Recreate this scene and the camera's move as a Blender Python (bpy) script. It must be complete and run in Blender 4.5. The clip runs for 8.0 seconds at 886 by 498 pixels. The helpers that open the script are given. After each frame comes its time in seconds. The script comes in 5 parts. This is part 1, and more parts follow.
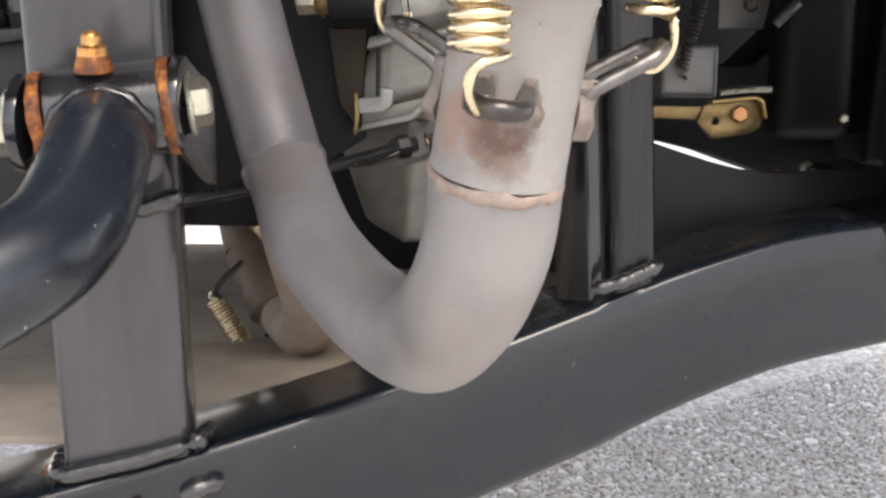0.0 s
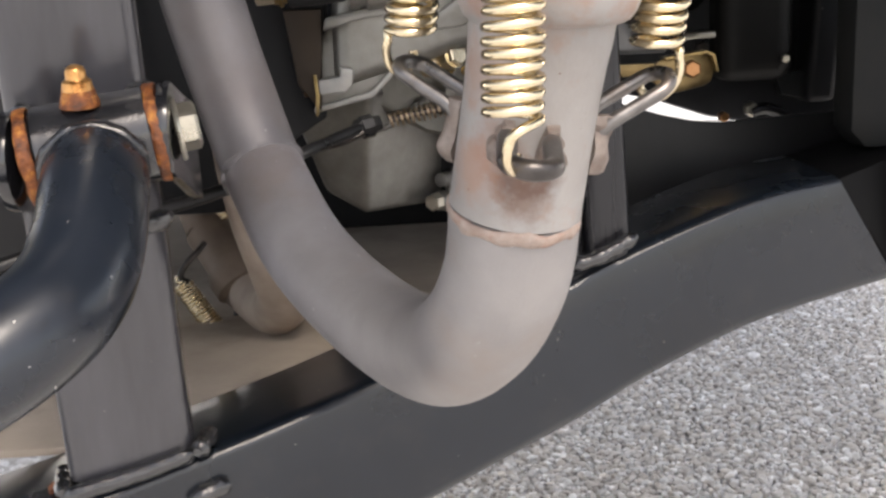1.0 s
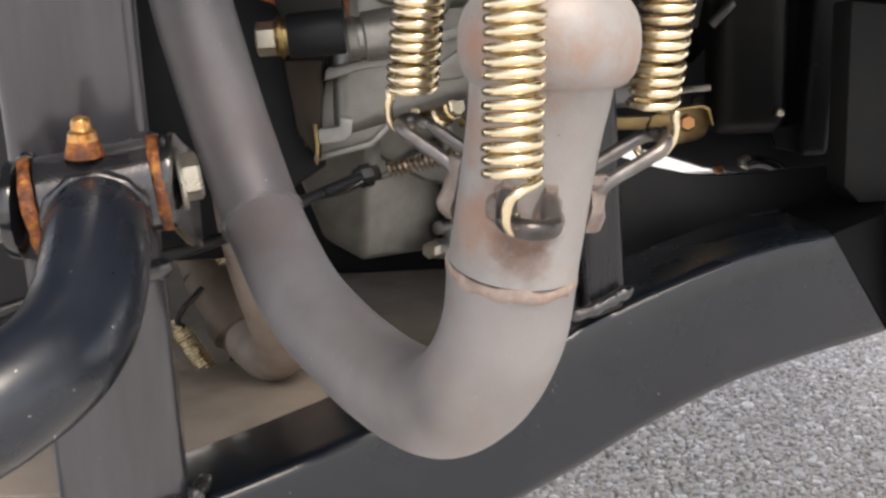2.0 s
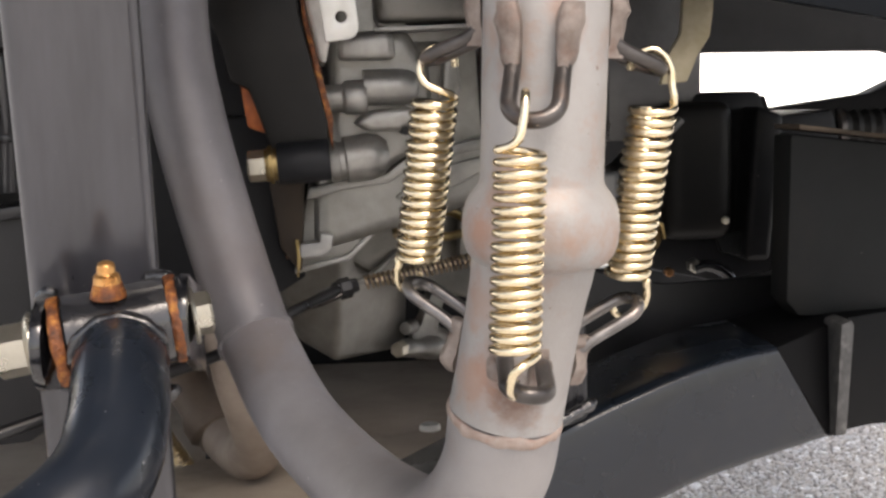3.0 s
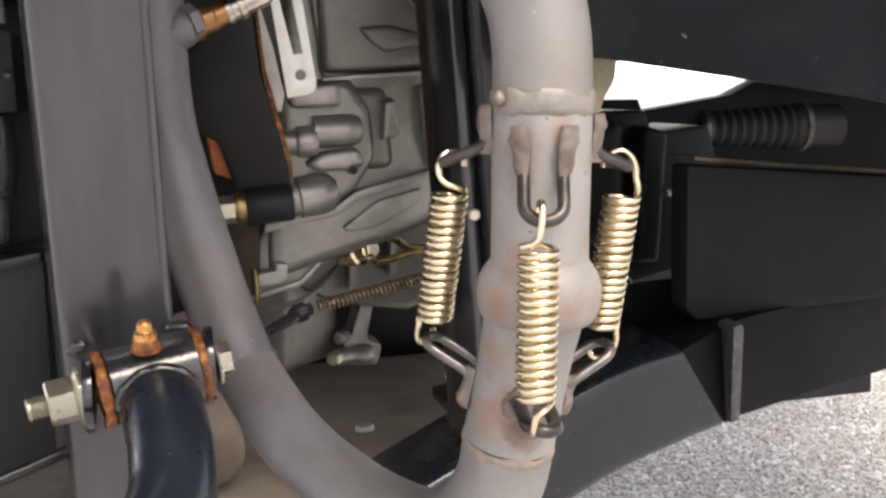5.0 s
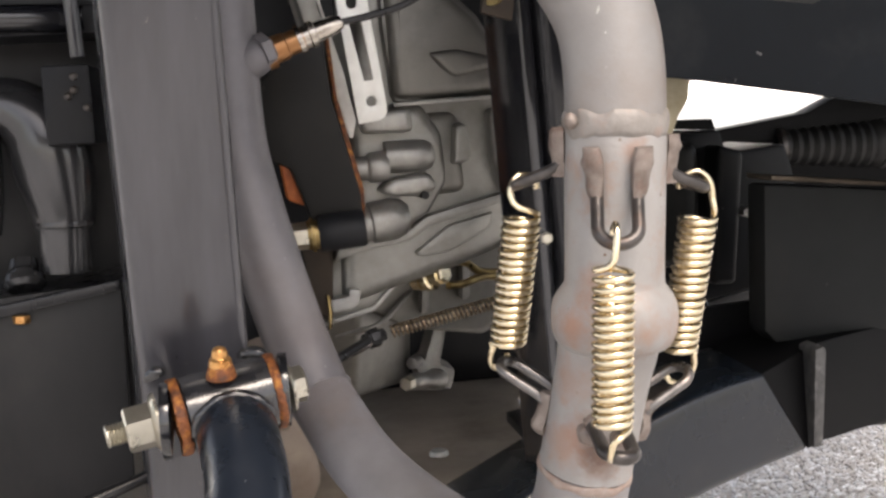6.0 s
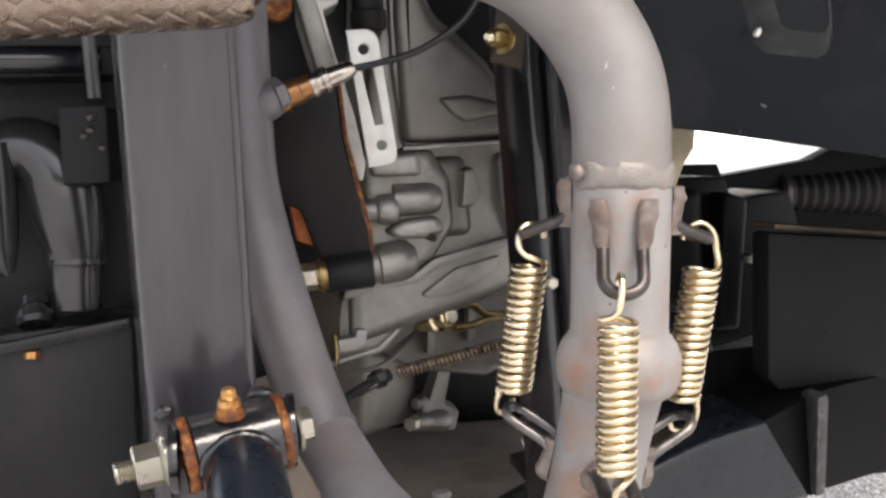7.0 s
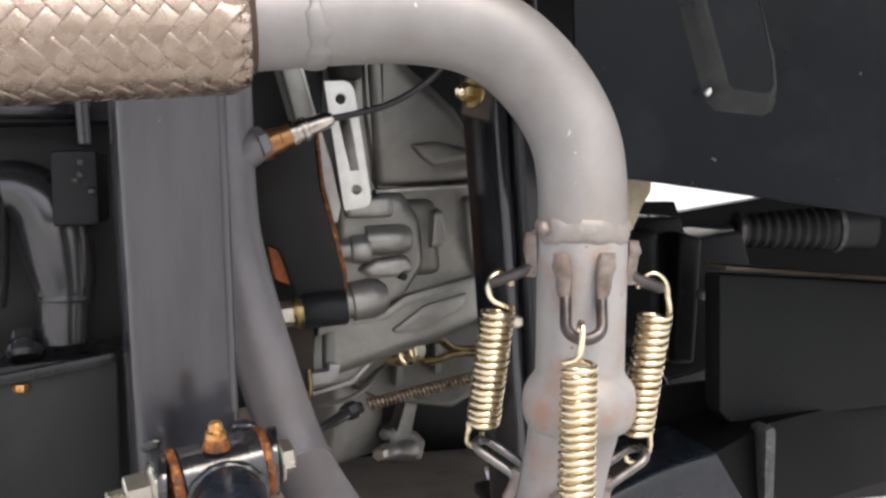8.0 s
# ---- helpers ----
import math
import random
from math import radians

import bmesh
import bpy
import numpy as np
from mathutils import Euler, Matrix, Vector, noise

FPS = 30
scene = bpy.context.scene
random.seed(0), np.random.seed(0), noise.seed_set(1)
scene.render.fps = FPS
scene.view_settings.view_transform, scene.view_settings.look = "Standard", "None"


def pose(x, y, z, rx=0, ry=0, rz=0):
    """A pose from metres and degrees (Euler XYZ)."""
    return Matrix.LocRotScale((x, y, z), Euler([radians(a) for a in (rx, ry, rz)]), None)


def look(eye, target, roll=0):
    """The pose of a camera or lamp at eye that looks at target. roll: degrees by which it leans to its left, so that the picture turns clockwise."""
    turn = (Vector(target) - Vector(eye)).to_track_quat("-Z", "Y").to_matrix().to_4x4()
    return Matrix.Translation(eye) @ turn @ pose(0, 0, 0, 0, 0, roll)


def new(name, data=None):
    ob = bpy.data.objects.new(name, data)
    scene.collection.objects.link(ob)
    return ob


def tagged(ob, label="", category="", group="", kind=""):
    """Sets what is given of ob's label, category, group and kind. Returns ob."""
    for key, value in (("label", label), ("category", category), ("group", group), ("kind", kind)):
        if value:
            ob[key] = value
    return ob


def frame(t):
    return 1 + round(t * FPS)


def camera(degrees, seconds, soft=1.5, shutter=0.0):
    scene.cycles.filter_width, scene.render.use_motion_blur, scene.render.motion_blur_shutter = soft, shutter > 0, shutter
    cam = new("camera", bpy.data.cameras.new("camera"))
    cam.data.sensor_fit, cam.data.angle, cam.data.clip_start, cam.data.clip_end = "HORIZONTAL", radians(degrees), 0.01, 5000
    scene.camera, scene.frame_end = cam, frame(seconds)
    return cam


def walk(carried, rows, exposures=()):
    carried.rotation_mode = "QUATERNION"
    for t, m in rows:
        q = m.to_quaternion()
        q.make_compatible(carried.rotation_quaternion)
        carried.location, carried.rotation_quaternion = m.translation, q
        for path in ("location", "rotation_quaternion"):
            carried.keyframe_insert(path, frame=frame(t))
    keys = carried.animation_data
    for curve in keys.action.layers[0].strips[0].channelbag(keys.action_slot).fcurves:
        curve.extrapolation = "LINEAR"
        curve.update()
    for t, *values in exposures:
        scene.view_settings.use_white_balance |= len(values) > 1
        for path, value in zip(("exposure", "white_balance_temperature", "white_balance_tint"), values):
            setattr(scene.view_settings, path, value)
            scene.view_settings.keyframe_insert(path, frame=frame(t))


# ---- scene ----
# Underside of a small utility vehicle: exhaust with sprung ball joint, frame, engine, gravel ground.
cam = camera(43.2, 8.0, soft=2.7, shutter=0.0)
PATH = [
    (0, (0.0209, 0.0157, 0.5267), (-0.0016, 1.9942, 0.2353), 0.74),
    (0.5, (0.0073, 0.0211, 0.5443), (0.1055, 1.9800, 0.1532), -1.69),
    (1, (-0.0055, 0.0145, 0.5600), (0.1022, 1.9641, 0.1269), -2.57),
    (2.3, (-0.0075, 0.0079, 0.5673), (0.1334, 1.9776, 0.2502), -1.17),
    (2.5, (-0.0121, -0.0069, 0.5791), (0.1589, 1.9644, 0.2885), -1.04),
    (3, (-0.0268, -0.0280, 0.5986), (0.1967, 1.9447, 0.3566), -1.05),
    (3.5, (-0.0366, -0.0489, 0.6172), (0.2525, 1.9172, 0.3914), -1.53),
    (4, (-0.0572, -0.0724, 0.6299), (0.3049, 1.8757, 0.3583), -2.81),
    (4.2, (-0.0772, -0.0839, 0.6368), (0.3196, 1.8544, 0.3441), -2.85),
    (5.3, (-0.0945, -0.0966, 0.6446), (0.3817, 1.8240, 0.3542), -1.84),
    (5.5, (-0.0941, -0.0933, 0.6442), (0.3428, 1.8384, 0.3655), -2.23),
    (6, (-0.0936, -0.0931, 0.6443), (0.2540, 1.8611, 0.3988), -3.12),
    (6.5, (-0.0945, -0.0953, 0.6452), (0.2388, 1.8666, 0.4456), -2.73),
    (7, (-0.0964, -0.1009, 0.6488), (0.2473, 1.8612, 0.4701), -2.20),
    (7.5, (-0.0934, -0.1164, 0.6485), (0.2686, 1.8438, 0.4856), -1.10),
    (8, (-0.1094, -0.1387, 0.6609), (0.3045, 1.8134, 0.5279), -1.60),
]
walk(cam, [(t, look(eye, target, roll)) for t, eye, target, roll in PATH], exposures=[(0.0, 1.26, 7050, 13.3), (2.5, 0.96, 7200, 14.3), (6.0, 0.98, 7200, 14.6), (8.0, 0.96, 6800, 12.8)])

GROUND = 0.03

# ---- world and sun: bright hazy daylight from the open side ----
world = bpy.data.worlds.new("sky")
scene.world = world
world.use_nodes = True
wn = world.node_tree.nodes
sky = wn.new("ShaderNodeTexSky")
sky.sky_type = 'NISHITA'
sky.sun_disc = False
sky.sun_elevation = radians(54)
sky.sun_rotation = radians(166)
sky.dust_density = 2.0
sky.air_density = 1.0
wn["Background"].inputs[1].default_value = 0.15
haze = wn.new("ShaderNodeHueSaturation")
haze.inputs["Saturation"].default_value = 0.55
world.node_tree.links.new(sky.outputs[0], haze.inputs["Color"])
world.node_tree.links.new(haze.outputs[0], wn["Background"].inputs[0])
sun = new("sun", bpy.data.lights.new("sun", 'SUN'))
sun.data.energy = 1.5
sun.data.angle = radians(28)
sun.data.color = (1.0, 0.95, 0.88)
sun.matrix_world = look((0.45, -0.75, 2.1), (0, 0.4, 0.4))


# ---- materials ----
def node_mat(name):
    m = bpy.data.materials.new(name)
    m.use_nodes = True
    return m, m.node_tree.nodes, m.node_tree.links, m.node_tree.nodes["Principled BSDF"]


def surface(name, color, dark, rough, metal=0.0, scale=60.0, bump=0.1, spots=None, spot_amount=0.6, rough_var=0.12,
            coat=0.0, fine=900.0, spot_scale=25.0, stretch=(1, 1, 1), bump_dist=0.0006, spec=0.5, flecks=None, fleck_at=0.70, fleck_scale=420.0, stains=(), tint=None):
    """Mottled surface: colour noise at two scales, optional stains, fine relief."""
    m, n, l, b = node_mat(name)
    tc = n.new("ShaderNodeTexCoord")
    mp = n.new("ShaderNodeMapping")
    mp.inputs["Scale"].default_value = stretch
    l.new(tc.outputs["Object"], mp.inputs[0])
    big = n.new("ShaderNodeTexNoise")
    big.inputs["Scale"].default_value = scale
    big.inputs["Detail"].default_value = 5
    big.inputs["Roughness"].default_value = 0.6
    l.new(mp.outputs[0], big.inputs[0])
    ramp = n.new("ShaderNodeValToRGB")
    ramp.color_ramp.elements[0].position = 0.3
    ramp.color_ramp.elements[1].position = 0.7
    ramp.color_ramp.elements[0].color = (*dark, 1)
    ramp.color_ramp.elements[1].color = (*color, 1)
    l.new(big.outputs[0], ramp.inputs[0])
    out = ramp.outputs[0]
    if spots:
        st = n.new("ShaderNodeTexNoise")
        st.inputs["Scale"].default_value = spot_scale
        st.inputs["Detail"].default_value = 6
        st.inputs["Roughness"].default_value = 0.65
        l.new(tc.outputs["Object"], st.inputs[0])
        sr = n.new("ShaderNodeValToRGB")
        sr.color_ramp.elements[0].position = 0.52
        sr.color_ramp.elements[1].position = 0.72
        sr.color_ramp.elements[0].color = (0, 0, 0, 1)
        sr.color_ramp.elements[1].color = (spot_amount, spot_amount, spot_amount, 1)
        l.new(st.outputs[0], sr.inputs[0])
        mx = n.new("ShaderNodeMix")
        mx.data_type = 'RGBA'
        l.new(sr.outputs[0], mx.inputs["Factor"])
        l.new(out, mx.inputs[6])
        mx.inputs[7].default_value = (*spots, 1)
        out = mx.outputs[2]
    if flecks:
        fk = n.new("ShaderNodeTexNoise")
        fk.inputs["Scale"].default_value = fleck_scale
        fk.inputs["Detail"].default_value = 2
        l.new(tc.outputs["Object"], fk.inputs[0])
        fr = n.new("ShaderNodeValToRGB")
        fr.color_ramp.elements[0].position = fleck_at
        fr.color_ramp.elements[1].position = fleck_at + 0.04
        fr.color_ramp.elements[0].color = (0, 0, 0, 1)
        l.new(fk.outputs[0], fr.inputs[0])
        fm = n.new("ShaderNodeMix")
        fm.data_type = 'RGBA'
        l.new(fr.outputs[0], fm.inputs["Factor"])
        l.new(out, fm.inputs[6])
        fm.inputs[7].default_value = (*flecks, 1)
        out = fm.outputs[2]
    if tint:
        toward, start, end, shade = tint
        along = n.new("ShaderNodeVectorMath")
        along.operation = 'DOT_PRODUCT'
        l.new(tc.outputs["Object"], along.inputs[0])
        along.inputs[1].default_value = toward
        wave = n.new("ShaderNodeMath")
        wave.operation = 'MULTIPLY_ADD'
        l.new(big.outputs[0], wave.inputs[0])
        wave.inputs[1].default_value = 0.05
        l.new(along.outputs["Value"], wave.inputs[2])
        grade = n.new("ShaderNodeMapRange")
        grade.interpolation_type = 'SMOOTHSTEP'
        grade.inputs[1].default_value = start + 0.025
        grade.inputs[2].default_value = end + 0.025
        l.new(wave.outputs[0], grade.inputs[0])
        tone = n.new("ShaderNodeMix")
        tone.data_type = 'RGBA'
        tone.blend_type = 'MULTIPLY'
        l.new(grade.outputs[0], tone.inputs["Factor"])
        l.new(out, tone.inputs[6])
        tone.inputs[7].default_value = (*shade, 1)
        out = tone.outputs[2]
    for centre, reach, hue, amount in stains:
        dist = n.new("ShaderNodeVectorMath")
        dist.operation = 'DISTANCE'
        l.new(tc.outputs["Object"], dist.inputs[0])
        dist.inputs[1].default_value = centre
        ragged = n.new("ShaderNodeTexNoise")
        ragged.inputs["Scale"].default_value = 170
        ragged.inputs["Detail"].default_value = 6
        ragged.inputs["Roughness"].default_value = 0.7
        l.new(tc.outputs["Object"], ragged.inputs[0])
        add = n.new("ShaderNodeMath")
        add.operation = 'MULTIPLY_ADD'
        l.new(ragged.outputs[0], add.inputs[0])
        add.inputs[1].default_value = reach * 1.6
        l.new(dist.outputs["Value"], add.inputs[2])
        fade = n.new("ShaderNodeMapRange")
        fade.inputs[1].default_value = reach * 1.9
        fade.inputs[2].default_value = reach * 1.1
        fade.inputs[3].default_value = 0.0
        fade.inputs[4].default_value = amount
        l.new(add.outputs[0], fade.inputs[0])
        sm = n.new("ShaderNodeMix")
        sm.data_type = 'RGBA'
        l.new(fade.outputs[0], sm.inputs["Factor"])
        l.new(out, sm.inputs[6])
        sm.inputs[7].default_value = (*hue, 1)
        out = sm.outputs[2]
    l.new(out, b.inputs["Base Color"])
    mr = n.new("ShaderNodeMapRange")
    mr.inputs[3].default_value = max(0.03, rough - rough_var)
    mr.inputs[4].default_value = min(1.0, rough + rough_var)
    l.new(big.outputs[0], mr.inputs[0])
    l.new(mr.outputs[0], b.inputs["Roughness"])
    b.inputs["Metallic"].default_value = metal
    b.inputs["Coat Weight"].default_value = coat
    b.inputs["Specular IOR Level"].default_value = spec
    b.inputs["Coat Roughness"].default_value = 0.12
    fn = n.new("ShaderNodeTexNoise")
    fn.inputs["Scale"].default_value = fine
    fn.inputs["Detail"].default_value = 4
    l.new(tc.outputs["Object"], fn.inputs[0])
    bp = n.new("ShaderNodeBump")
    bp.inputs["Strength"].default_value = bump
    bp.inputs["Distance"].default_value = bump_dist
    l.new(fn.outputs[0], bp.inputs["Height"])
    l.new(bp.outputs[0], b.inputs["Normal"])
    return m


PIPE = surface("heat_greyed_exhaust", (0.288, 0.276, 0.267), (0.211, 0.199, 0.192), 0.5, 0.35, 26, 0.16, (0.23, 0.17, 0.135), 0.45, spot_scale=18, flecks=(0.5, 0.48, 0.45), fleck_at=0.735, fleck_scale=260)
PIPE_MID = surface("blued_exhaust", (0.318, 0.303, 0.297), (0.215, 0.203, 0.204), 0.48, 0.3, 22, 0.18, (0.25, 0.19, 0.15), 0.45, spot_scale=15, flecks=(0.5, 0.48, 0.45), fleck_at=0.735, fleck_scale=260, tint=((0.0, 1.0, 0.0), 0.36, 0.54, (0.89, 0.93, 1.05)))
PIPE_COOL = surface("purplish_exhaust", (0.192, 0.184, 0.194), (0.132, 0.125, 0.133), 0.46, 0.2, 24, 0.14, (0.15, 0.118, 0.105), 0.35, spot_scale=14, flecks=(0.4, 0.38, 0.38), fleck_at=0.75, fleck_scale=240)
# rust patches where the joint rubs and round the welded hook
RUST_PATCHES = [((0.0322, 0.2970, 0.5082), 0.0085, (0.17, 0.10, 0.07), 0.7),
                ((0.0290, 0.2970, 0.5145), 0.0080, (0.10, 0.055, 0.04), 0.85),
                ((0.0362, 0.2970, 0.5145), 0.0068, (0.14, 0.08, 0.06), 0.75),
                ((0.0254, 0.2850, 0.5788), 0.009, (0.31, 0.16, 0.1), 0.6),
                ((0.0174, 0.2880, 0.5645), 0.01, (0.33, 0.17, 0.11), 0.75),
                ((0.0544, 0.2900, 0.5591), 0.008, (0.3, 0.16, 0.1), 0.6),
                ((0.0224, 0.3000, 0.5426), 0.012, (0.34, 0.19, 0.13), 0.42),
                ((0.0261, 0.3000, 0.5239), 0.009, (0.27, 0.12, 0.07), 0.5),
                ((0.0189, 0.3030, 0.5169), 0.011, (0.33, 0.18, 0.12), 0.55),
                ((0.0423, 0.2800, 0.6266), 0.006, (0.3, 0.17, 0.12), 0.55),
                ((0.0457, 0.2800, 0.6209), 0.005, (0.28, 0.15, 0.1), 0.5)]
JOINT = surface("rust_bloomed_exhaust", (0.335, 0.326, 0.318), (0.262, 0.243, 0.230), 0.55, 0.25, 38, 0.25, (0.30, 0.17, 0.115), 0.8, spot_scale=42, fine=600, flecks=(0.14, 0.08, 0.055), fleck_at=0.73, fleck_scale=420, stains=RUST_PATCHES)
WELD = surface("grey_weld", (0.315, 0.297, 0.28), (0.215, 0.19, 0.17), 0.55, 0.3, 90, 0.6, (0.26, 0.13, 0.08), 0.5, spot_scale=90, fine=260, bump_dist=0.0012)
FOOT = surface("brownish_welded_steel", (0.27, 0.23, 0.205), (0.115, 0.085, 0.07), 0.5, 0.3, 130, 0.4, (0.17, 0.09, 0.065), 0.7, spot_scale=110)
WELD_RUST = surface("pinkish_rusty_weld", (0.36, 0.305, 0.27), (0.26, 0.18, 0.145), 0.6, 0.2, 110, 0.8, (0.25, 0.10, 0.06), 0.7, spot_scale=90, fine=300, bump_dist=0.0012)
FAR_PIPE = surface("tan_exhaust", (0.4625, 0.3875, 0.325), (0.3125, 0.25, 0.2063), 0.65, 0.2, 30, 0.1, (0.19, 0.14, 0.11), 0.6, spot_scale=20)
FAR_JOINT = surface("brown_stained_exhaust", (0.24, 0.185, 0.145), (0.13, 0.098, 0.076), 0.6, 0.2, 30, 0.15, (0.10, 0.07, 0.05), 0.6, spot_scale=30)
ROD = surface("dark_steel_rod", (0.11, 0.10, 0.095), (0.055, 0.05, 0.048), 0.33, 0.7, 120, 0.12, (0.18, 0.09, 0.05), 0.4, spot_scale=70)
ROD_BRIGHT = surface("bright_steel_rod", (0.22, 0.21, 0.205), (0.12, 0.112, 0.108), 0.3, 0.8, 120, 0.12, (0.16, 0.11, 0.08), 0.4, spot_scale=70)
GOLD = surface("yellow_zinc", (0.90, 0.785, 0.57), (0.74, 0.61, 0.40), 0.2, 1.0, 70, 0.05, None, rough_var=0.06)
BRASS_DARK = surface("stained_yellow_zinc", (0.26, 0.185, 0.085), (0.12, 0.082, 0.038), 0.34, 0.85, 90, 0.12)
NIPPLE = surface("orange_gold_brass", (0.80, 0.46, 0.18), (0.46, 0.20, 0.06), 0.3, 0.8, 200, 0.2)
GOLD_DULL = surface("dull_yellow_zinc", (0.42, 0.31, 0.14), (0.20, 0.14, 0.06), 0.32, 0.9, 90, 0.1)
# stretched light and dark colour bands paint in the post's upright reflections
PAINT = surface("satin_black_paint_with_sheen_streaks", (0.049, 0.0485, 0.057), (0.024, 0.0238, 0.0285), 0.33, 0.0, 62, 0.06, (0.050, 0.048, 0.052), 0.3, coat=0.85, spot_scale=9, fine=350, stretch=(1, 1, 0.035), flecks=(0.12, 0.11, 0.10), fleck_at=0.76, fleck_scale=300)
RAIL_PAINT = surface("blue_black_rail_paint", (0.0075, 0.0110, 0.0170), (0.005, 0.0075, 0.0115), 0.28, 0.0, 12, 0.05, (0.020, 0.020, 0.022), 0.4, coat=0.28, spec=0.4, spot_scale=30, fine=350, flecks=(0.14, 0.13, 0.12), fleck_at=0.75, fleck_scale=260)
BOXBLACK = surface("dull_near_black", (0.0052, 0.0053, 0.0057), (0.0036, 0.0036, 0.004), 0.5, 0.0, 14, 0.15, (0.009, 0.0086, 0.008), 0.4, spot_scale=12, spec=0.08, flecks=(0.08, 0.08, 0.08), fleck_at=0.76, fleck_scale=120)
BOX = surface("dusty_black_box_plastic", (0.0190, 0.0205, 0.0209), (0.0126, 0.0135, 0.0138), 0.6, 0.0, 10, 0.15, (0.027, 0.025, 0.0225), 0.5, spot_scale=9, spec=0.09, flecks=(0.08, 0.08, 0.08), fleck_at=0.76, fleck_scale=120)
# darker copy of PAINT: the second post's shade is put into its colour
POST_SHADED = surface("shade_darkened_post_paint", (0.016, 0.0162, 0.019), (0.008, 0.008, 0.0098), 0.28, 0.0, 62, 0.06, (0.035, 0.034, 0.035), 0.3, coat=0.15, spec=0.35, spot_scale=9, fine=350, stretch=(1, 1, 0.035), flecks=(0.12, 0.11, 0.10), fleck_at=0.76, fleck_scale=300)
MOUNT_BLACK = surface("dull_black_mount_paint", (0.0135, 0.0128, 0.0120), (0.0085, 0.0082, 0.0078), 0.42, 0.0, 24, 0.15, (0.024, 0.021, 0.017), 0.5, spot_scale=16, spec=0.2, flecks=(0.08, 0.08, 0.08), fleck_at=0.76, fleck_scale=120)
DUST_EDGE = surface("brown_dusty_edge", (0.19, 0.145, 0.105), (0.07, 0.055, 0.042), 0.8, 0.0, 30, 0.2)
SLEEVE_PAINT = surface("worn_black_sleeve_paint", (0.026, 0.027, 0.031), (0.012, 0.012, 0.014), 0.2, 0.0, 90, 0.3, (0.08, 0.076, 0.072), 0.5, coat=0.6, spot_scale=60, fine=300)
PAINT_GLOSS = surface("gloss_black_paint", (0.014, 0.015, 0.018), (0.008, 0.008, 0.010), 0.16, 0.0, 30, 0.08, (0.05, 0.045, 0.04), 0.3, coat=0.7, fine=260, spot_scale=60)
WELD_PAINT = surface("shiny_painted_weld", (0.02, 0.021, 0.024), (0.010, 0.010, 0.012), 0.10, 0.0, 60, 0.8, (0.05, 0.045, 0.04), 0.3, coat=1.0, fine=330, spot_scale=80, bump_dist=0.0015)
PAINT_BLUE = surface("blue_black_gloss_paint", (0.012, 0.016, 0.024), (0.007, 0.010, 0.015), 0.27, 0.0, 30, 0.05, (0.04, 0.04, 0.045), 0.2, coat=0.22, spot_scale=90, fine=300, flecks=(0.35, 0.34, 0.33), fleck_at=0.745, fleck_scale=330)
PLASTIC = surface("black_plastic", (0.016, 0.017, 0.0195), (0.0105, 0.011, 0.0128), 0.42, 0.0, 20, 0.12, (0.022, 0.021, 0.02), 0.3, spot_scale=18, spec=0.22, flecks=(0.10, 0.10, 0.10), fleck_at=0.76, fleck_scale=200)
PANEL = surface("blue_black_body_plastic", (0.0042, 0.0068, 0.0100), (0.0022, 0.0036, 0.0056), 0.30, 0.0, 9, 0.10, (0.022, 0.023, 0.024), 0.45, rough_var=0.16, spot_scale=16, spec=0.17, flecks=(0.12, 0.12, 0.12), fleck_at=0.765, fleck_scale=150)
PRESSING = surface("dull_black_pressing", (0.020, 0.022, 0.023), (0.012, 0.013, 0.014), 0.3, 0.0, 40, 0.2, (0.05, 0.05, 0.048), 0.5, spot_scale=60, spec=0.3)
RUBBER = surface("black_rubber", (0.012, 0.0115, 0.011), (0.007, 0.007, 0.007), 0.5, 0.0, 50, 0.15, spec=0.3)
CAST = surface("grey_cast_aluminium", (0.3562, 0.3475, 0.3225), (0.2313, 0.225, 0.2075), 0.42, 0.75, 45, 0.3, (0.16, 0.14, 0.115), 0.4, spot_scale=22, fine=700)
CAST_LIGHT = surface("bright_cast_aluminium", (0.45, 0.44, 0.42), (0.30, 0.295, 0.28), 0.4, 0.6, 60, 0.25, (0.22, 0.2, 0.17), 0.4, spot_scale=40, fine=700)
CAST_MID = surface("dirty_cast_aluminium", (0.444, 0.4344, 0.408), (0.288, 0.2796, 0.2592), 0.42, 0.75, 55, 0.35, (0.20, 0.175, 0.145), 0.55, spot_scale=35, fine=600)
CAST_PALE = surface("machined_aluminium_edge", (0.70, 0.68, 0.64), (0.54, 0.52, 0.49), 0.38, 0.4, 60, 0.2, (0.36, 0.33, 0.28), 0.4, spot_scale=40)
CAST_DARK = surface("dark_grey_cast_aluminium", (0.2665, 0.2561, 0.234), (0.1625, 0.1547, 0.1404), 0.45, 0.7, 40, 0.3, (0.12, 0.105, 0.085), 0.5, spot_scale=20, fine=700)
CLIP = surface("pale_yellow_plated_clip", (0.50, 0.45, 0.33), (0.34, 0.29, 0.18), 0.42, 0.5, 60, 0.1)
STEEL = surface("pale_zinc_steel", (0.60, 0.57, 0.49), (0.45, 0.42, 0.35), 0.3, 0.9, 90, 0.08)
STRAP = surface("light_zinc_strap", (0.78, 0.77, 0.73), (0.66, 0.65, 0.61), 0.4, 0.45, 70, 0.06)
ORANGE = surface("bright_orange_rust", (0.55, 0.15, 0.03), (0.30, 0.07, 0.02), 0.5, 0.0, 120, 0.4)
